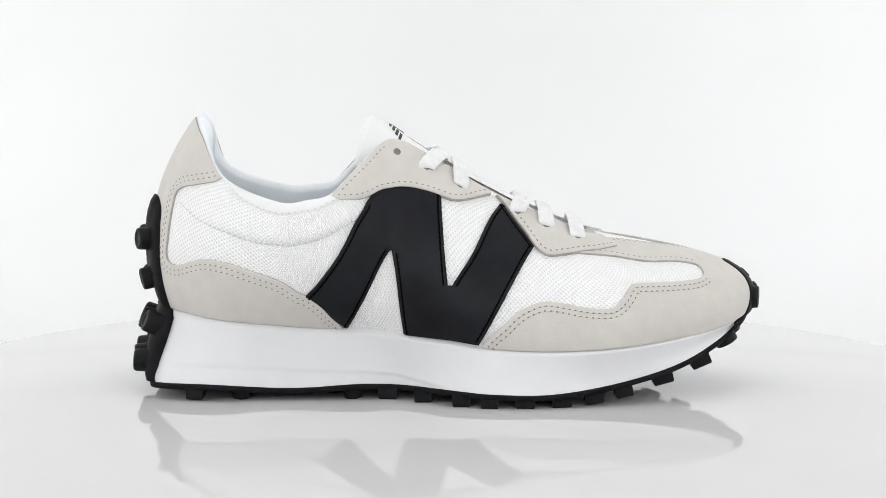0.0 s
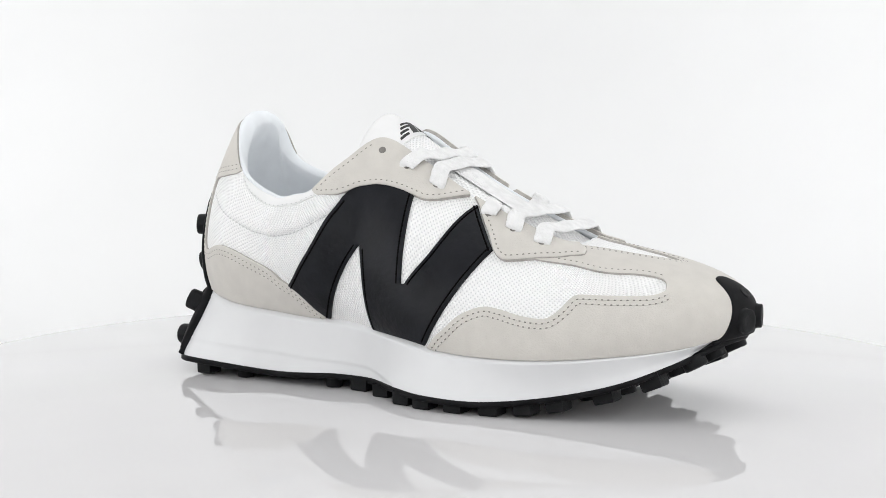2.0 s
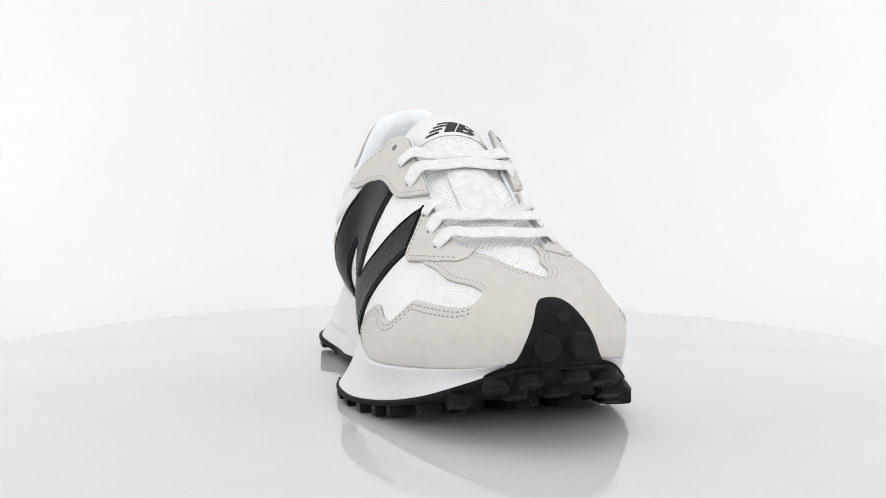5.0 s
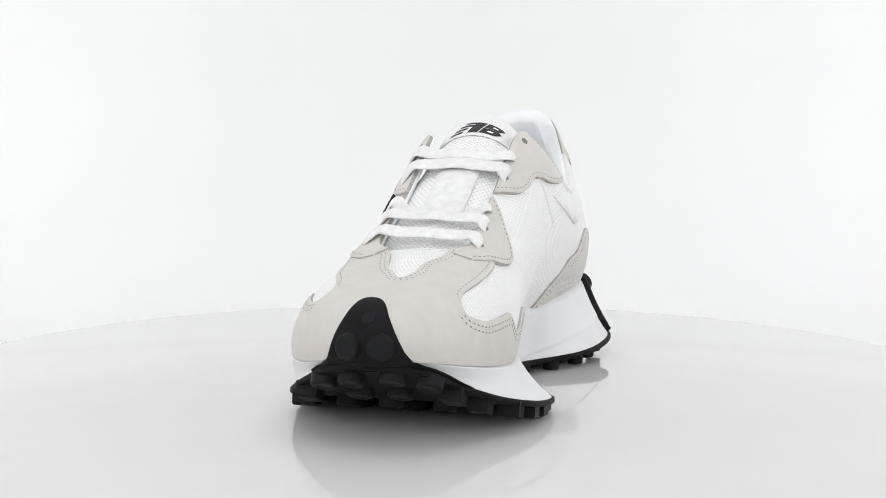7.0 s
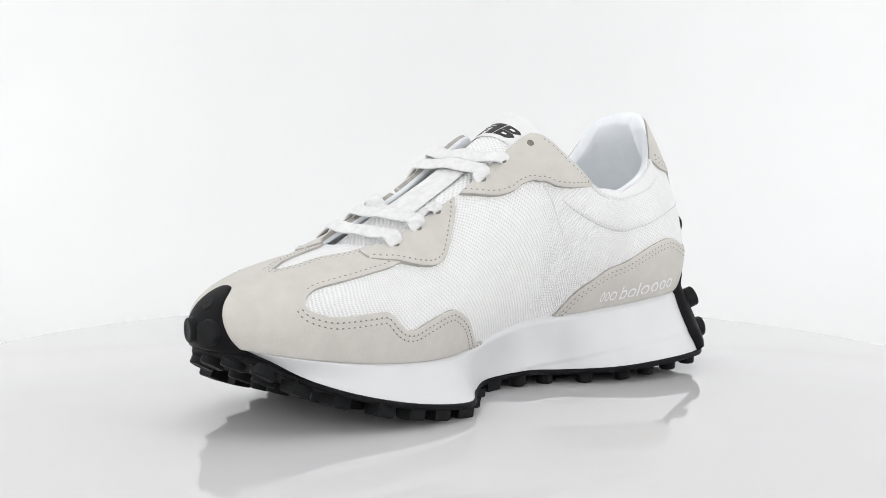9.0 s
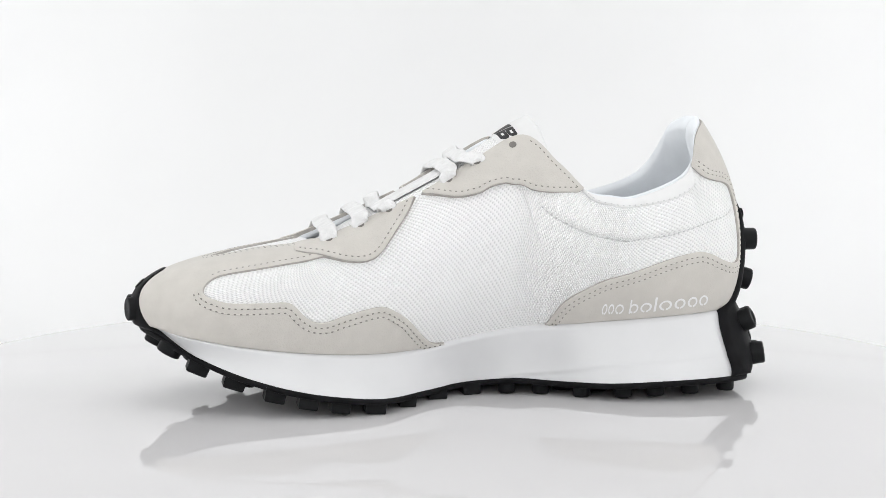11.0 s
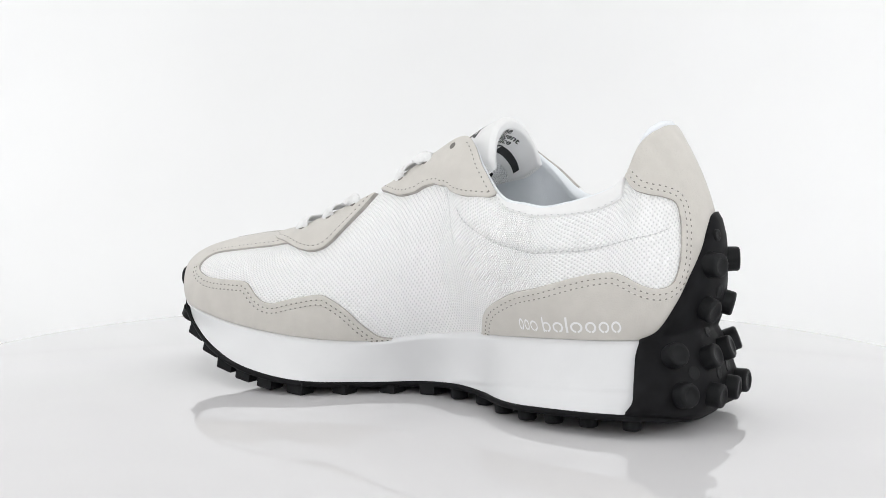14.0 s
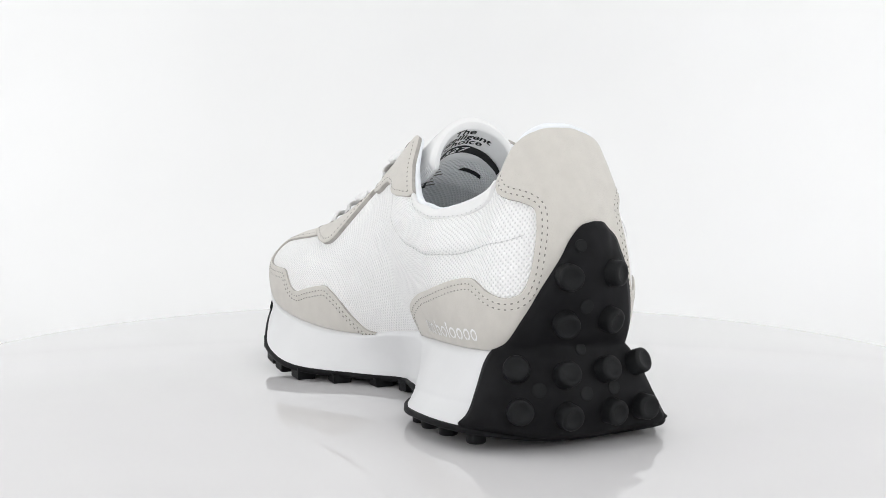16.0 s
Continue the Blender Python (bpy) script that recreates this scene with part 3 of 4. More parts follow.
stay_lo_in = panel("lower_eyestay", outline(STAY_LOW_IN, [(0.545, 0.93), (0.572, 0.985), (0.585, 1.0)], along((0.585, 1.0), (STAY_LOW_IN[0][0], 1.0))),
                   1.2, SUEDE, shoe, "light grey suede lower eyestay", SUEDE_EDGE, base=1.1)
TOP_CORNER_IN = (0.75, 1.0)
stay_up_in = panel("upper_eyestay", outline(STAY_UP_IN, [(STAY_UP_IN[-1][0] + 0.002, 0.97), (STAY_UP_IN[-1][0], 1.0)], along((STAY_UP_IN[-1][0], 1.0), TOP_CORNER_IN), along(TOP_CORNER_IN, (STAY_UP_IN[0][0], 1.0))),
                   1.2, SUEDE, shoe, "light grey suede upper eyestay", SUEDE_EDGE, base=1.2)

# smooth white band round the collar
for seg_pts in (COLLAR_OUT, COLLAR_IN):
    band = panel("collar_band", outline(seg_pts, along((seg_pts[-1][0], 1.0), (seg_pts[0][0], 1.0))), 0.7, LEATHER_WHITE, shoe, "smooth white collar band", base=1.3, round_at=0.6)
    stitches(seg_pts, 0.8 if seg_pts[0][0] < 0.5 else 0.8, 2.1, THREAD_WHITE, HOLE_PALE, shoe, pitch=3.0)

# rubber: heel cap and toe bumper
heel_cap = panel("heel_cap", outline(HEELCAP_IN, HEELCAP_IN_LOW, along((HEELCAP_IN_LOW[-1][0], -1.0), (HEELCAP_OUT_LOW[-1][0], -1.0)), HEELCAP_OUT_LOW[::-1], HEELCAP_OUT[::-1]),
                 4.2, RUBBER, shoe, "black rubber heel cap with round studs", round_at=9.0, base=0.0)
bumper = panel("toe_bumper", outline(BUMPER_IN, BUMPER_OUT, BUMPER_OUT_LOW, along((BUMPER_OUT_LOW[-1][0], -1.0), (BUMPER_IN_LOW[-1][0], -1.0)), BUMPER_IN_LOW[::-1]),
               1.8, RUBBER, shoe, "black rubber toe bumper", round_at=1.2)

# seams: double rows on the guards, single rows on the eyestays
for g, side_of in ((HEEL_OUT, -1), (HEEL_IN, -1), (TOE_OUT_LOW[:18], -1), (TOE_IN_LOW[7:], -1)):
    for mm in (2.4, 4.6):
        stitches(g, mm * side_of, 1.35, THREAD, HOLE, heel if g in (HEEL_OUT, HEEL_IN) else toe)
for mm in (2.0, 4.0):
    stitches(TOE_THROAT, -mm, 1.25, None, HOLE, toe)
stitches(TOE_OUT_LOW[18:], -2.4, 1.25, None, HOLE, toe)
stitches(TOE_IN_LOW[:7], -2.4, 1.25, None, HOLE, toe)
for g, ob in ((STAY_LOW_OUT, stay_lo), (STAY_UP_OUT, stay_up), (STAY_LOW_IN, stay_lo_in), (STAY_UP_IN, stay_up_in)):
    stitches(g[1:], (-2.2 if g in (STAY_LOW_IN, STAY_UP_OUT) else 2.2), 2.45, None, HOLE, ob)
stitches(along((0.195, 0.985), (0.247, 0.985)), 0 - 1.6, 2.45, None, HOLE, stay_up)
stitches(along((0.805, 0.985), (0.753, 0.985)), 1.6, 2.45, None, HOLE, stay_up_in)
for g in (N_A, N_C, N_D, N_E, N_F, N_H, N_I):
    stitches(g, -1.9, 1.6, THREAD_BLACK, HOLE_BLACK, side, pitch=2.5, long=1.5, wide=0.85)
for g in (PAD_OUT, PAD_IN, QUARTER_SEAM_IN):
    stitches(g, 0.0, 0.25, THREAD_WHITE, THREAD_WHITE if g is QUARTER_SEAM_IN else HOLE_PALE, upper, pitch=2.6)


# ---- outsole: thin rubber plate, studs and lugs ----
def side_edge(a, b):
    s = np.linspace(a, b, 240)
    e = sole_edge(s)
    o = np.argsort(e[:, 0])
    return e[o]


EDGE_OUT, EDGE_IN = side_edge(0.0, 0.5), side_edge(0.5, 1.0)


def plate_at(x, f):
    """A point of the plate's underside, in mm: x along the shoe, f from -1 (outer edge) to 1 (inner edge)."""
    a = [np.interp(x, EDGE_OUT[:, 0], EDGE_OUT[:, i]) for i in (1, 2)]
    b = [np.interp(x, EDGE_IN[:, 0], EDGE_IN[:, i]) for i in (1, 2)]
    k = (np.asarray(f) + 1) / 2
    return np.stack([x + 0 * k, a[0] + (b[0] - a[0]) * k, a[1] + (b[1] - a[1]) * k - 2.2], -1)


outsole = tagged(new("outsole"), "black rubber lugged outsole")
outsole.parent = shoe
edge_pts = sole_edge(ss)
d = sole_edge(ss + 0.004) - sole_edge(ss - 0.004)
out = np.stack([d[:, 1], -d[:, 0], 0 * d[:, 0]], 1)
out /= np.linalg.norm(out, axis=1, keepdims=True)
rows = [edge_pts + out * a + up * z for a, z in ((-1.5, 0.3), (0.1, 0.45), (0.8, 0.1), (0.9, -1.2), (0.5, -2.0), (-0.4, -2.3), (-3, -2.3))]
vv = np.concatenate(rows) * MM
ff = grid_faces(len(rows), NS, True)
gx = np.concatenate([np.linspace(-136.9, -130, 8), np.linspace(-128, 128, 80), np.linspace(130, 140.9, 12)])
X, Fk = np.meshgrid(gx, np.linspace(-1, 1, 15), indexing="ij")
cap = plate_at(X.ravel(), Fk.ravel()) * MM
o = len(vv)
vv = np.concatenate([vv, cap])
ff += [tuple(o + i for i in q) for q in grid_faces(len(gx), 15)]
mesh_object("plate", vv, ff, RUBBER, outsole)


def stud_mesh(name, n, top):
    """A short stud along +z, one unit wide and high, its upper rim rounded."""
    prof = [(0.5 / 0.47 * 0.5, -0.4), (0.5, 0.1), (0.49, 0.8), (0.46, 0.94), (0.40, 1.0), (0.30, 1.0), (0.27, top), (0.0, top)]
    v = []
    for r, z in prof[:-1]:
        for j in range(n):
            a = 2 * math.pi * (j + 0.5) / n
            k = 1.0 if n > 8 else 1.25
            x, y = r * k * math.cos(a), r * k * math.sin(a)
            v.append((x, y, z))
    v.append((0, 0, top))
    f = grid_faces(len(prof) - 1, n, True)
    b = (len(prof) - 2) * n
    f += [(b + j, b + (j + 1) % n, len(v) - 1) for j in range(n)]
    me = bpy.data.meshes.new(name)
    me.from_pydata(v, [], f)
    me.materials.append(STUD_RUBBER)
    me.shade_smooth()
    return me


ROUND, BLOCK = stud_mesh("stud", 20, 0.93), stud_mesh("lug", 4, 1.0)
BLOCK.shade_flat()


def place(name, me, at, way, sx, sy, sz, spin=0.0, parent=None):
    ob = new(name, me)
    z = Vector(way).normalized()
    x = Vector((0, 0, 1)).cross(z) if abs(z.z) < 0.9 else Vector((1, 0, 0)) - z * z.x
    x.normalize()
    m = Matrix((x, z.cross(x), z)).transposed().to_4x4()
    ob.parent = parent
    ob.matrix_basis = Matrix.Translation(Vector(at)) @ m @ Matrix.Rotation(spin, 4, "Z") @ Matrix.Diagonal((sx, sy, sz, 1))
    return ob


def under(x, f):
    c = plate_at(np.array([x, x + 1.0, x - 1.0]), np.array([f, f, f]))
    slope = (c[1, 2] - c[2, 2]) / 2.0
    return c[0], Vector((slope, 0, -1)).normalized()


# edge lugs: blocks under the forefoot, round studs under arch and heel
LUGS_OUT = [(-114, 8), (-93.6, 0), (-43, 0), (-26.8, 9), (-10.5, 8.5), (6.8, 8.5), (19.2, 8.5), (35, 9), (51.3, 9.5), (66.1, 9), (79.5, 8.5), (98, 10), (116, 10)]
LUGS_IN = [(-122.6, 0), (-103.9, 0), (-87.2, 0), (-72.6, 0), (-55.5, 0), (-39.1, 0), (-23.3, 0), (-6.4, 8.5), (11, 9), (27.7, 8), (44, 9.5), (59.8, 9), (73.5, 9), (87.5, 9.5), (104, 10), (119, 10)]
for side_f, rows in ((-1, LUGS_OUT), (1, LUGS_IN)):
    for x, wide in rows:
        c, way = under(x, side_f * (0.84 if x > 90 or not wide else 0.90))
        h = min(max(c[2], 3.0), 4.8)
        if wide:
            place("lug", BLOCK, c * MM, way, wide * 1.08 * MM, 10.5 * MM, h * MM, 0, outsole)
        else:
            place("stud", ROUND, c * MM, way, 8.2 * MM, 8.2 * MM, h * MM, 0, outsole)
for f, x0 in ((-0.45, -112), (0.0, -105), (0.45, -112)):
    for x in np.arange(x0, 106, 15.0):
        if -45 < x < -5:
            continue
        c, way = under(x, f)
        h = min(max(c[2], 2.8), 4.4)
        place("stud", ROUND, c * MM, way, 10.5 * MM, 10.5 * MM, h * MM, 0, outsole)

for x, f in ((130, -0.80), (133.6, -0.40), (136, 0.40), (131, 0.84), (118.4, -0.26), (119, 0.22)):
    c, way = under(x, f)
    place("stud", ROUND, c * MM, way, 11 * MM, 11 * MM, 3.4 * MM, 0, outsole)

# studs on the heel cap and the toe bumper
for group_pts, lift, tall, parent in ((HEEL_LUGS, 4.0, 5.2, heel_cap), (HEEL_LUGS_LOW, 4.0, 5.6, heel_cap), (TOE_LUGS, 1.7, 2.0, bumper)):
    for s, v in group_pts:
        n = normals(np.array([s]), np.array([v]))[0]
        q = surface(np.array([s]), np.array([v]))[0] + n * lift * MM
        place("stud", ROUND, q, n, 10.6 * MM, 10.6 * MM, tall * MM, 0, parent)
for s, v, r in ((-0.010, 0.50, 5.0), (-0.0035, 0.235, 6.0), (-0.036, -0.5, 6.0), (-0.003, -0.53, 6.0), (0.024, -0.5, 6.0), (-0.002, -0.08, 5)):
    n = normals(np.array([s]), np.array([v]))[0]
    place("stud", ROUND, surface(np.array([s]), np.array([v]))[0] + n * 3.9 * MM, n, r * MM, r * MM, 0.7 * MM, 0, heel_cap)
n = normals(np.array([0.4955]), np.array([0.27]))[0]
place("stud", ROUND, surface(np.array([0.4955]), np.array([0.27]))[0] + n * 1.6 * MM, n, 5.5 * MM, 5.5 * MM, 0.6 * MM, 0, bumper)

# ---- tongue ----
SPINE = [(84, 11.5, 60), (66, 11, 70.5), (40, 8.2, 84), (10, 7.6, 100), (-12, 7.4, 113.3), (-26.5, 7, 123.0), (-37.5, 6.5, 128.6)]
SPREAD = [(23, 4), (24, 5), (24.5, 7), (24.5, 11), (24.5, 18), (24.0, 24), (22.5, 23)]


def open_curve(rows, t):
    p = np.array(rows, float)
    p = np.concatenate([[2 * p[0] - p[1]], p, [2 * p[-1] - p[-2]]])
    x = np.clip(np.asarray(t, float), 0, 1) * (len(rows) - 1)
    i = np.minimum(np.floor(x).astype(int), len(rows) - 2)
    f = (x - i)[..., None]
    a, b, c, d = p[i], p[i + 1], p[i + 2], p[i + 3]
    return b + 0.5 * f * (c - a + f * (2 * a - 5 * b + 4 * c - d + f * (3 * (b - c) + d - a)))


def tongue_at(a, b, depth=0.0):
    """a from -1 (outer side) to 1, b from 0 (throat) to 1 (tip), depth in mm below the face."""
    a, b = np.asarray(a, float), np.asarray(b, float)
    c, w = open_curve(SPINE, b), open_curve(SPREAD, b)
    t = open_curve(SPINE, np.minimum(b + 0.01, 1)) - open_curve(SPINE, np.maximum(b - 0.01, 0))
    t /= np.linalg.norm(t, axis=-1, keepdims=True) + 1e-9
    n = np.stack([t[..., 2], 0 * a, -t[..., 0]], -1)
    hw, drop = w[..., 0], w[..., 1]
    ang = a * 1.35
    y = (hw / math.sin(1.35)) * np.sin(ang)
    low = drop * (1 - np.cos(ang)) / (1 - math.cos(1.35))
    sidev = np.stack([0 * a, np.ones_like(a), 0 * a], -1)
    lean = np.clip(low / (hw + 1e-6) * 1.4, 0, 1) * np.sign(a) * np.abs(a)
    m = n * np.sqrt(1 - 0.6 * lean ** 2)[..., None] + sidev * (0.77 * lean)[..., None]
    return (c + sidev * y[..., None] - (0.5 * n + np.array([0, 0, 0.5])) * low[..., None] - m * np.asarray(depth)[..., None] if np.ndim(depth) else c + sidev * y[..., None] - (0.5 * n + np.array([0, 0, 0.5])) * low[..., None] - m * depth) * MM


tongue = tagged(new("tongue"), "padded white tongue with smooth pull tab")
tongue.parent = shoe


def swollen(b):
    """How much thicker the tongue is below its tip, in mm."""
    return 6.0 * np.sin(np.clip((0.995 - np.asarray(b, float)) / 0.30, 0, 1) * math.pi / 2)


def tongue_shell(name, b0, b1, lift, thick, mat, label="", nb=48, na=32, amax=1.0):
    """A closed pad: face, rounded rims, back."""
    prof = [(-0.0, 0.5)] + [(0.5 - 0.5 * math.cos(x), 0.5 - 0.5 * math.sin(x)) for x in np.linspace(0, math.pi / 2, 4)]
    v, f = [], []
    bs, as_ = np.linspace(b0, b1, nb), np.linspace(-amax, amax, na)
    A, B = np.meshgrid(as_, bs)
    rim = np.minimum(np.clip((amax - np.abs(A)) / 0.09, 0, 1), np.clip((b1 - B) / 0.02, 0, 1))
    r = np.sqrt(np.clip(1 - (1 - rim) ** 2, 0, 1))
    deep = np.where(B > 0.55, swollen(B), 0) * np.clip((1 - np.abs(A)) / 0.5, 0, 1) if thick > 3 else 0 * B
    top = tongue_at(A, B, -lift + (thick / 2) * (1 - r))
    bot = tongue_at(A, B, -lift + thick - (thick / 2) * (1 - r) + deep)
    vv = np.concatenate([top.reshape(-1, 3), bot.reshape(-1, 3)])
    g = grid_faces(nb, na)
    k = nb * na
    ff = [q[::-1] for q in g] + [tuple(k + i for i in q) for q in g]
    ob = mesh_object(name, vv, ff, mat, tongue, label)
    layer = ob.data.uv_layers.new(name="chart")
    idx = np.empty(len(ob.data.loops), np.int32)
    ob.data.loops.foreach_get("vertex_index", idx)
    uv = np.stack([np.tile(A.ravel(), 2)[idx] * 22, np.tile(B.ravel(), 2)[idx] * 150], 1)
    layer.data.foreach_set("uv", uv.astype(np.float32).ravel())
    return ob


tongue_shell("pad", 0.0, 0.985, 0.0, 4.6, MESH, "white mesh tongue padding")
tongue_shell("tab", 0.742, 1.0, 0.5, 5.6, LEATHER_WHITE, "smooth white leather tongue tab", nb=30, amax=0.985)
tongue_shell("keeper", 0.345, 0.54, 1.5, 0.9, LACE, "white woven lace keeper", nb=14, na=14, amax=0.3)


def decal(name, poly, lift, mat, parent, to_space, grain=1.0, label=""):
    """A thin flat print from an outline in mm, laid on a curved face by to_space(x, y, lift)."""
    poly = np.concatenate([run([a, b], grain)[:-1] for a, b in zip(np.array(poly, float), np.roll(np.array(poly, float), -1, 0))])
    n = len(poly)
    g = np.stack(np.meshgrid(np.arange(poly[:, 0].min(), poly[:, 0].max(), grain), np.arange(poly[:, 1].min(), poly[:, 1].max(), grain)), -1).reshape(-1, 2)
    g = g[inside(g, poly)] if len(g) else g
    g = g[edge_distance(g, poly) > 0.3 * grain] if len(g) else g
    v2, _, faces, *_ = geometry.delaunay_2d_cdt([Vector(p) for p in np.concatenate([poly, g])], [(i, (i + 1) % n) for i in range(n)], [], 1, 1e-5)
    v2 = np.array([tuple(p) for p in v2])
    faces = [f for f in faces if inside(v2[list(f)].mean(0)[None], poly)[0]]
    return mesh_object(name, to_space(v2[:, 0], v2[:, 1], lift), faces, mat, parent, label)


def tongue_face(x, y, lift):
    return tongue_at(0.07 + x / 25.0, 0.808 + y / 118.0, -0.5 - lift)


def tongue_back(x, y, lift):
    a, b = -(x - 3) / 20.0, 0.855 + y / 122.0
    return tongue_at(a, b, 5.1 + swollen(b) * np.clip((1 - np.abs(a)) / 0.5, 0, 1) + lift)


# black mark on the tab: slanted bars that run into a solid block with two small slots
def slanted(x0, x1, y0, y1):
    return [(x0 + 0.3 * y0, y0), (x1 + 0.3 * y0, y0), (x1 + 0.3 * y1, y1), (x0 + 0.3 * y1, y1)]


for y, x0, x1 in ((4.3, -7.4, -2.6), (1.5, -8.4, -2.2), (-1.3, -9.4, -4.4), (-4.1, -10.4, -5.2)):
    decal("print_bar", slanted(x0, x1, y - 0.9, y + 0.9), 0.12, PRINT_BLACK, tongue, tongue_face)
decal("print_block", slanted(-3.2, 0.6, -5.2, 5.4), 0.12, PRINT_BLACK, tongue, tongue_face)
for y0, y1, x1 in ((0.2, 5.4, 7.6), (-5.2, 0.0, 8.2)):
    decal("print_block", [(1.1 + 0.3 * y0, y0), (x1 - 1.2 + 0.3 * y0, y0), (x1 + 0.3 * y0, y0 + 1.3), (x1 + 0.3 * y1, y1 - 1.3), (x1 - 1.2 + 0.3 * y1, y1), (1.1 + 0.3 * y1, y1)], 0.13, PRINT_BLACK, tongue, tongue_face)
    decal("print_slot", slanted(3.6, 5.6, y0 + 1.9, y1 - 1.9), 0.2, PRINT_WHITE, tongue, tongue_face)


def written(word, size, x, y, to_space, lift, mat, parent, name="print_word", shear=0.0, bold=0.0, narrow=1.0):
    c = bpy.data.curves.new(name, "FONT")
    c.body, c.size, c.align_x, c.resolution_u, c.offset = word, size, "CENTER", 3, bold
    tmp = bpy.data.objects.new(name, c)
    scene.collection.objects.link(tmp)
    me = bpy.data.meshes.new_from_object(tmp.evaluated_get(bpy.context.evaluated_depsgraph_get()))
    bpy.data.objects.remove(tmp)
    co = np.array([tuple(q.co) for q in me.vertices])
    p = to_space(co[:, 0] * narrow + x + shear * co[:, 1], co[:, 1] + y, lift)
    for q, w3 in zip(me.vertices, p):
        q.co = w3
    me.materials.clear()
    me.materials.append(mat)
    ob = new(name, me)
    ob.parent = parent
    return ob


for word, y in (("The", 11.6), ("Intelligent", 6.6), ("Choice", 1.6)):
    written(word, 6.6, 1.0, y, tongue_back, 0.12, PRINT_BLACK, tongue, bold=0.16, shear=0.1, narrow=0.68)
decal("print_band", [(-17, -6.0), (-10, -3.4), (-6.5, 0.2), (3, 0.4), (6, -1.2), (13, -2.6), (18, -3.6), (18, -9.8), (11, -8.8), (3, -7.0), (-6, -6.6), (-12, -8.8), (-17, -10.5)], 0.3, PRINT_BLACK, tongue, tongue_back)
written("327", 6.0, -0.5, -5.4, tongue_back, 0.42, PRINT_WHITE, tongue, bold=0.05, shear=0.25, narrow=0.9)


def tongue_lining(x, y, lift):
    a, b = -x / 17.0, 0.66 + y / 110.0
    return tongue_at(a, b, 4.65 + swollen(b) * np.clip((1 - np.abs(a)) / 0.5, 0, 1) + lift)


decal("print_block", [(3, 3.0), (8, 3.0), (9, 0.6), (2, 0.6)], 0.15, PRINT_BLACK, tongue, tongue_lining)
for i in range(6):
    decal("print_bar", [(-10, 2.5 - i * 2.4), (-3 + (i % 3), 2.5 - i * 2.4), (-3 + (i % 3), 1.7 - i * 2.4), (-10, 1.7 - i * 2.4)], 0.15, HOLE, tongue, tongue_lining)

# ---- eyelets and laces ----
lace = tagged(new("lace"), "flat white cotton lace")
lace.parent = shoe


def on_stay(s, v, lift):
    return surface(np.array([s]), np.array([v]))[0] + normals(np.array([s]), np.array([min(v, 0.99)]))[0] * lift * MM


def disc(name, at, n, r, mat, parent, depth=0.3, hole=0.0):
    prof = [(r, -0.6), (r, depth * 0.6), (r * 0.9, depth), (max(hole, r * 0.62), depth), (max(hole, r * 0.55), depth - 0.06), (0.001, depth - 0.06)]
    v = [(a * math.cos(x), a * math.sin(x), z) for a, z in prof for x in np.arange(16) * math.pi / 8]
    f = grid_faces(len(prof), 16, True)
    ob = mesh_object(name, v, f, mat, parent)
    z = Vector(n)
    x = Vector((0, 0, 1)).cross(z).normalized()
    ob.matrix_basis = Matrix.Translation(Vector(at)) @ Matrix((x, z.cross(x), z)).transposed().to_4x4() @ Matrix.Diagonal((MM, MM, MM, 1))
    return ob


for pts, stays in ((EYELETS_OUT, (stay_up, stay_lo)), (EYELETS_IN, (stay_up_in, stay_lo_in))):
    for i, (s, v) in enumerate(pts):
        n = normals(np.array([s]), np.array([v]))[0]
        disc("eyelet", on_stay(s, v, 2.35), n, 1.7, HOLE, stays[0] if i < 3 else stays[1], 0.25)


def ribbon(name, points, ups, width, thick, parent, wobble=0.25, ends=True):
    p, u = np.array(points, float), np.array(ups, float)
    t = np.linspace(0, 1, 60)
    c, n = open_curve(p, t), open_curve(u, t)
    way = np.gradient(c, axis=0)
    way /= np.linalg.norm(way, axis=1, keepdims=True)
    n -= way * (n * way).sum(1, keepdims=True)
    n /= np.linalg.norm(n, axis=1, keepdims=True)
    side = np.cross(way, n)
    length = np.linalg.norm(np.diff(c, axis=0), axis=1).sum() / MM
    k = 14
    v = []
    for i in range(len(t)):
        edge = min(t[i], 1 - t[i]) * length
        edge = edge if ends else 20.0
        taper = 0.42 + 0.58 * math.sin(min(1, edge / 6.5) * math.pi / 2)
        puffed = 0.8 + 0.2 * min(1, edge / 1.5)
        for j in range(k):
            a = 2 * math.pi * j / k
            ca, sa = math.cos(a), math.sin(a)
            x = math.copysign(abs(ca) ** 0.85, ca) * width / 2 * taper + wobble * math.sin(i * 1.9 + j)* 0.35
            y = math.copysign(abs(sa) ** 0.8, sa) * thick / 2 * puffed + 0.12 * math.sin(x * 2.6 + i * 0.8)
            v.append(c[i] + side[i] * x * MM + n[i] * y * MM)
    f = grid_faces(len(t), k, True) + [tuple(range(k))[::-1], tuple((len(t) - 1) * k + j for j in range(k))]
    return mesh_object(name, v, f, LACE, parent)


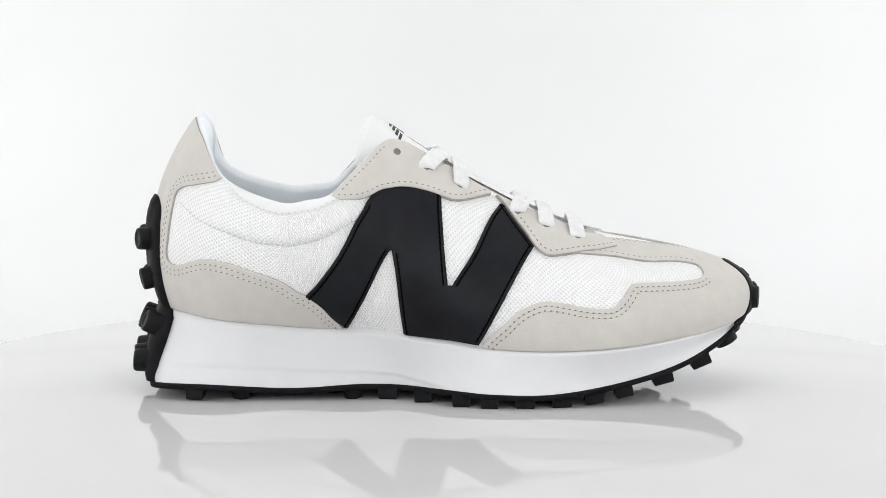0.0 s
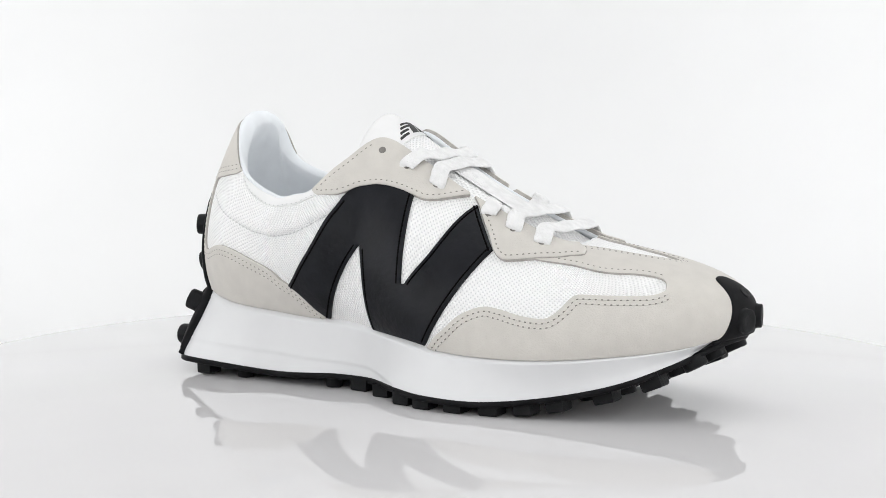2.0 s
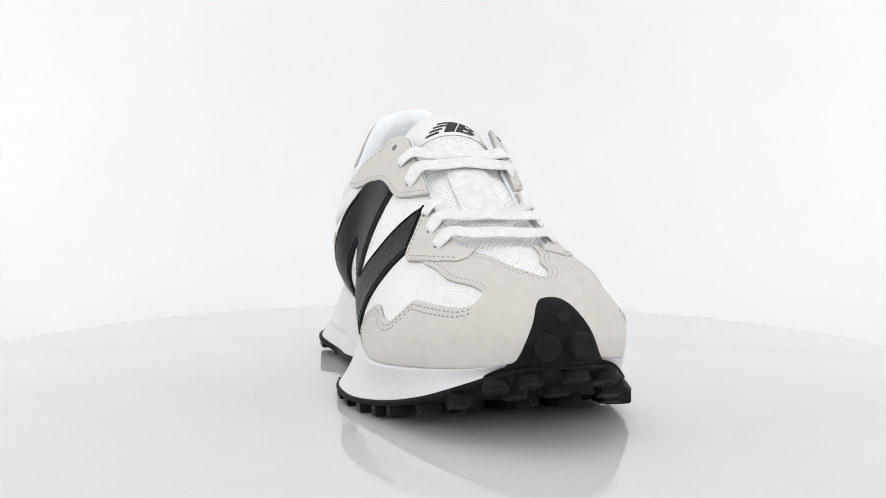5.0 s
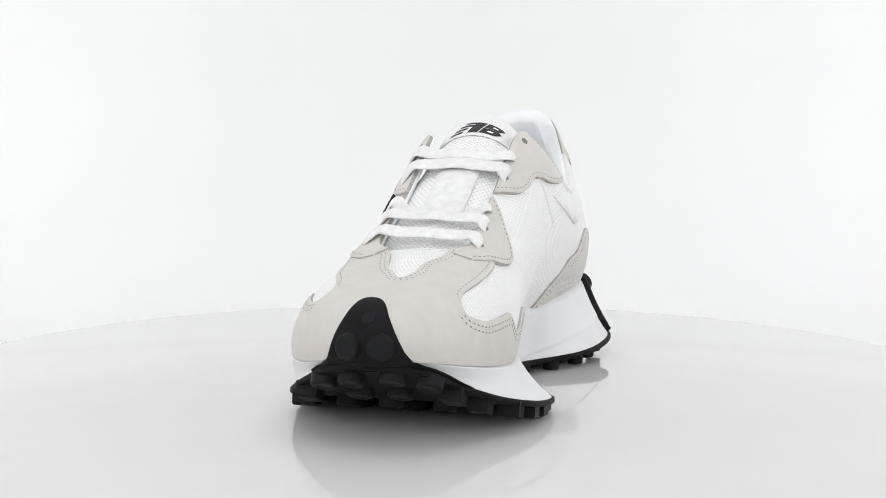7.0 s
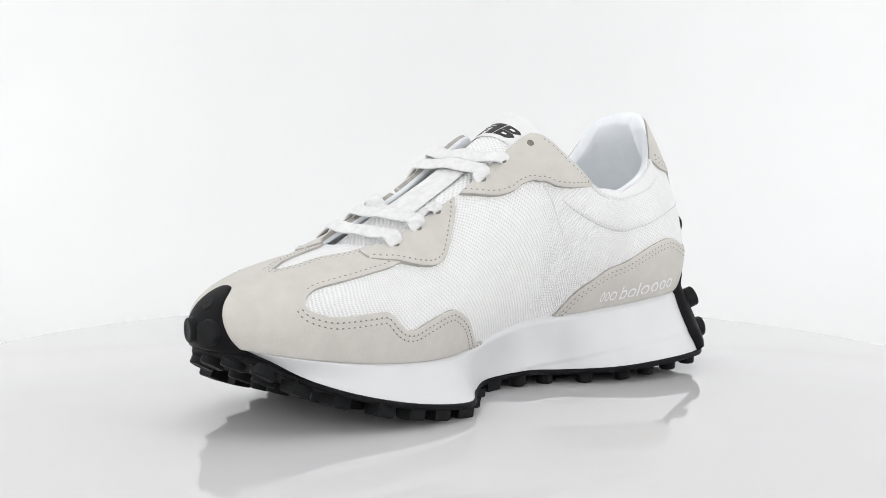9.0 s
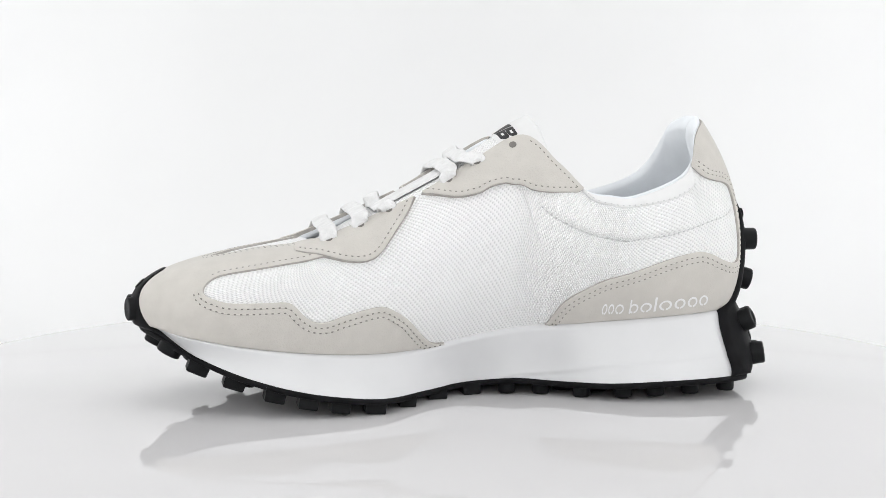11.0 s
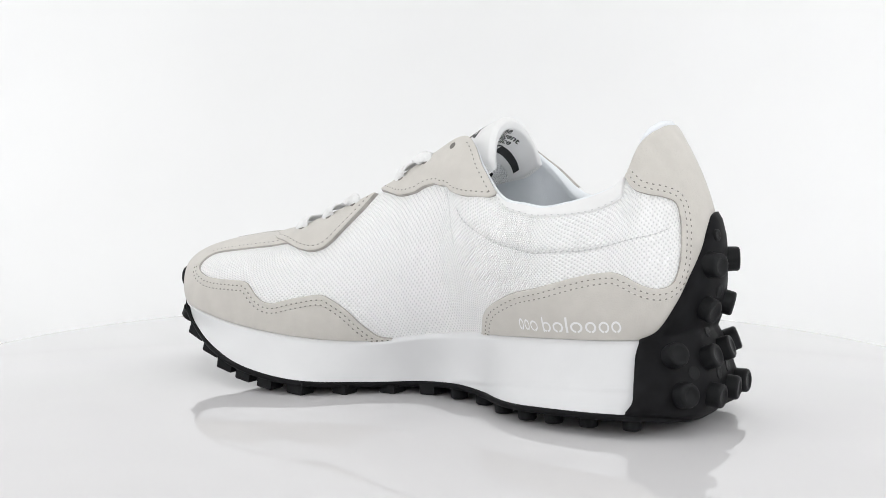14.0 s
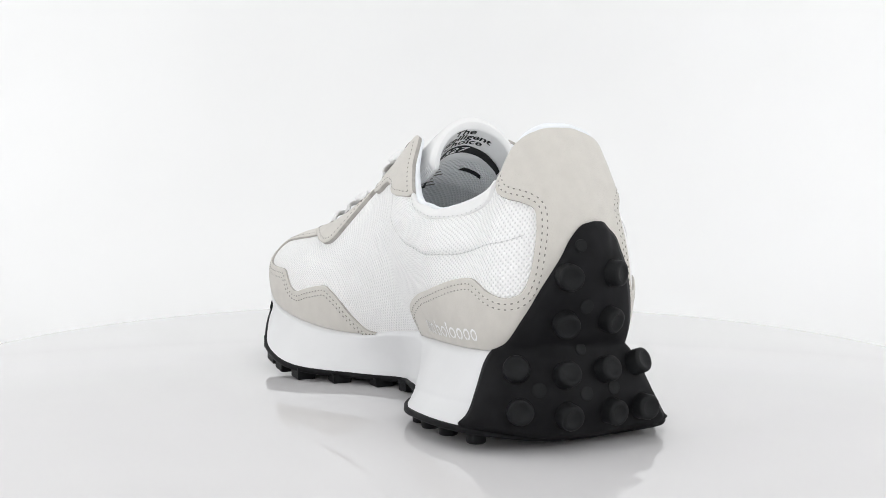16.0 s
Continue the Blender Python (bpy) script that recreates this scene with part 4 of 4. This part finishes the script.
def lace_row(i, sag, lift, width=8.0, taut=0.7):
    (s0, v0), (s1, v1) = EYELETS_OUT[i], EYELETS_IN[i]
    n0, n1 = normals(np.array([s0]), np.array([v0]))[0], normals(np.array([s1]), np.array([v1]))[0]
    a, b = on_stay(s0, v0, 0), on_stay(s1, v1, 0)
    e0, e1 = on_stay(s0, 1.0, 0), on_stay(s1, 1.0, 0)
    x = (a[0] + b[0]) / 2 / MM + sag
    line = open_curve(SPINE, np.linspace(0, 1, 200))
    bb = np.interp(-x, -line[:, 0], np.linspace(0, 1, 200))
    mids = [tongue_at(np.array(q), np.array(bb), -lift) for q in (-0.5, 0.0, 0.5)]
    nt = tongue_at(np.array(0.0), np.array(bb), -10.0) - tongue_at(np.array(0.0), np.array(bb), 0.0)
    nt /= np.linalg.norm(nt)
    pull = np.array([sag * 0.45 * MM, 0, -sag * 0.2 * MM])
    go0, go1 = e0 - a, e1 - b
    go0, go1 = go0 / np.linalg.norm(go0), go1 / np.linalg.norm(go1)
    p0, p1 = e0 + (n0 * 2.4 + nt * 2.2) * MM + pull, e1 + (n1 * 2.4 + nt * 2.2) * MM + pull
    mids = [q * (1 - taut) + (p0 + (p1 - p0) * k + nt * 0.8 * MM) * taut for q, k in zip(mids, (0.25, 0.5, 0.75))]
    pts = [a + n0 * 0.9 * MM - go0 * 0.5 * MM, a + n0 * 3.1 * MM + go0 * 0.9 * MM, p0, *mids, p1, b + n1 * 3.1 * MM + go1 * 0.9 * MM, b + n1 * 0.9 * MM - go1 * 0.5 * MM]
    ups = [n0, n0, n0 + nt, nt, nt, nt, n1 + nt, n1, n1]
    return ribbon("lace_strand", pts, ups, width, 1.8, lace)


lace_row(1, 7.0, 1.8)
lace_row(2, -4.0, 4.4)
lace_row(3, 2.0, 0.3, taut=0.0)
lace_row(4, -3.0, 3.0)
lace_row(5, -2.0, 2.8)


# ---- white print on the inner mudguard: letter-sized bars ----
def on_guard(x, y, lift):
    a, b, c, d = (np.array(q) for q in WORDMARK)
    u, w = (x / 56.0)[:, None], (y / 8.0)[:, None]
    q = a + (b - a) * u + (d - a) * w + (a - b + c - d) * u * w
    return surface(q[:, 0], q[:, 1]) + normals(q[:, 0], q[:, 1]) * (1.32 + lift) * MM


def open_ring(x, w, turn):
    """A thin oval ring with a gap, x-height tall."""
    t = np.linspace(turn + 0.15, turn + 2 * math.pi - 0.15, 22)
    rim = [(x + w / 2 + w / 2 * math.cos(q), 2.9 + 2.3 * math.sin(q)) for q in t]
    inner = [(x + w / 2 + (w / 2 - 0.8) * math.cos(q), 2.9 + 1.5 * math.sin(q)) for q in t[::-1]]
    return rim + inner


x = 0.5
for wide, stem in ((4.3, 0), (4.5, 0), (5.8, 0), (0, 0), (4.7, 1), (4.7, 0), (0.9, 1), (4.7, 0), (4.3, 0), (4.6, 0), (4.6, 0)):
    if not wide:
        x += 2.4
        continue
    if stem:
        decal("print_bar", [(x, 0.6), (x + 0.85, 0.6), (x + 0.85, 7.2), (x, 7.2)], 0.1, PRINT_WHITE, heel, on_guard, 0.8)
    if wide > 1:
        decal("print_ring", open_ring(x, wide, -1.57), 0.13, PRINT_WHITE, heel, on_guard, 0.8)
    x += wide + 0.95


def motions():
    for thing in (table, shoe):
        walk(thing, [(t, pose(0, 0, 0, 0, 0, -TURN * t)) for t in range(17)])


motions()
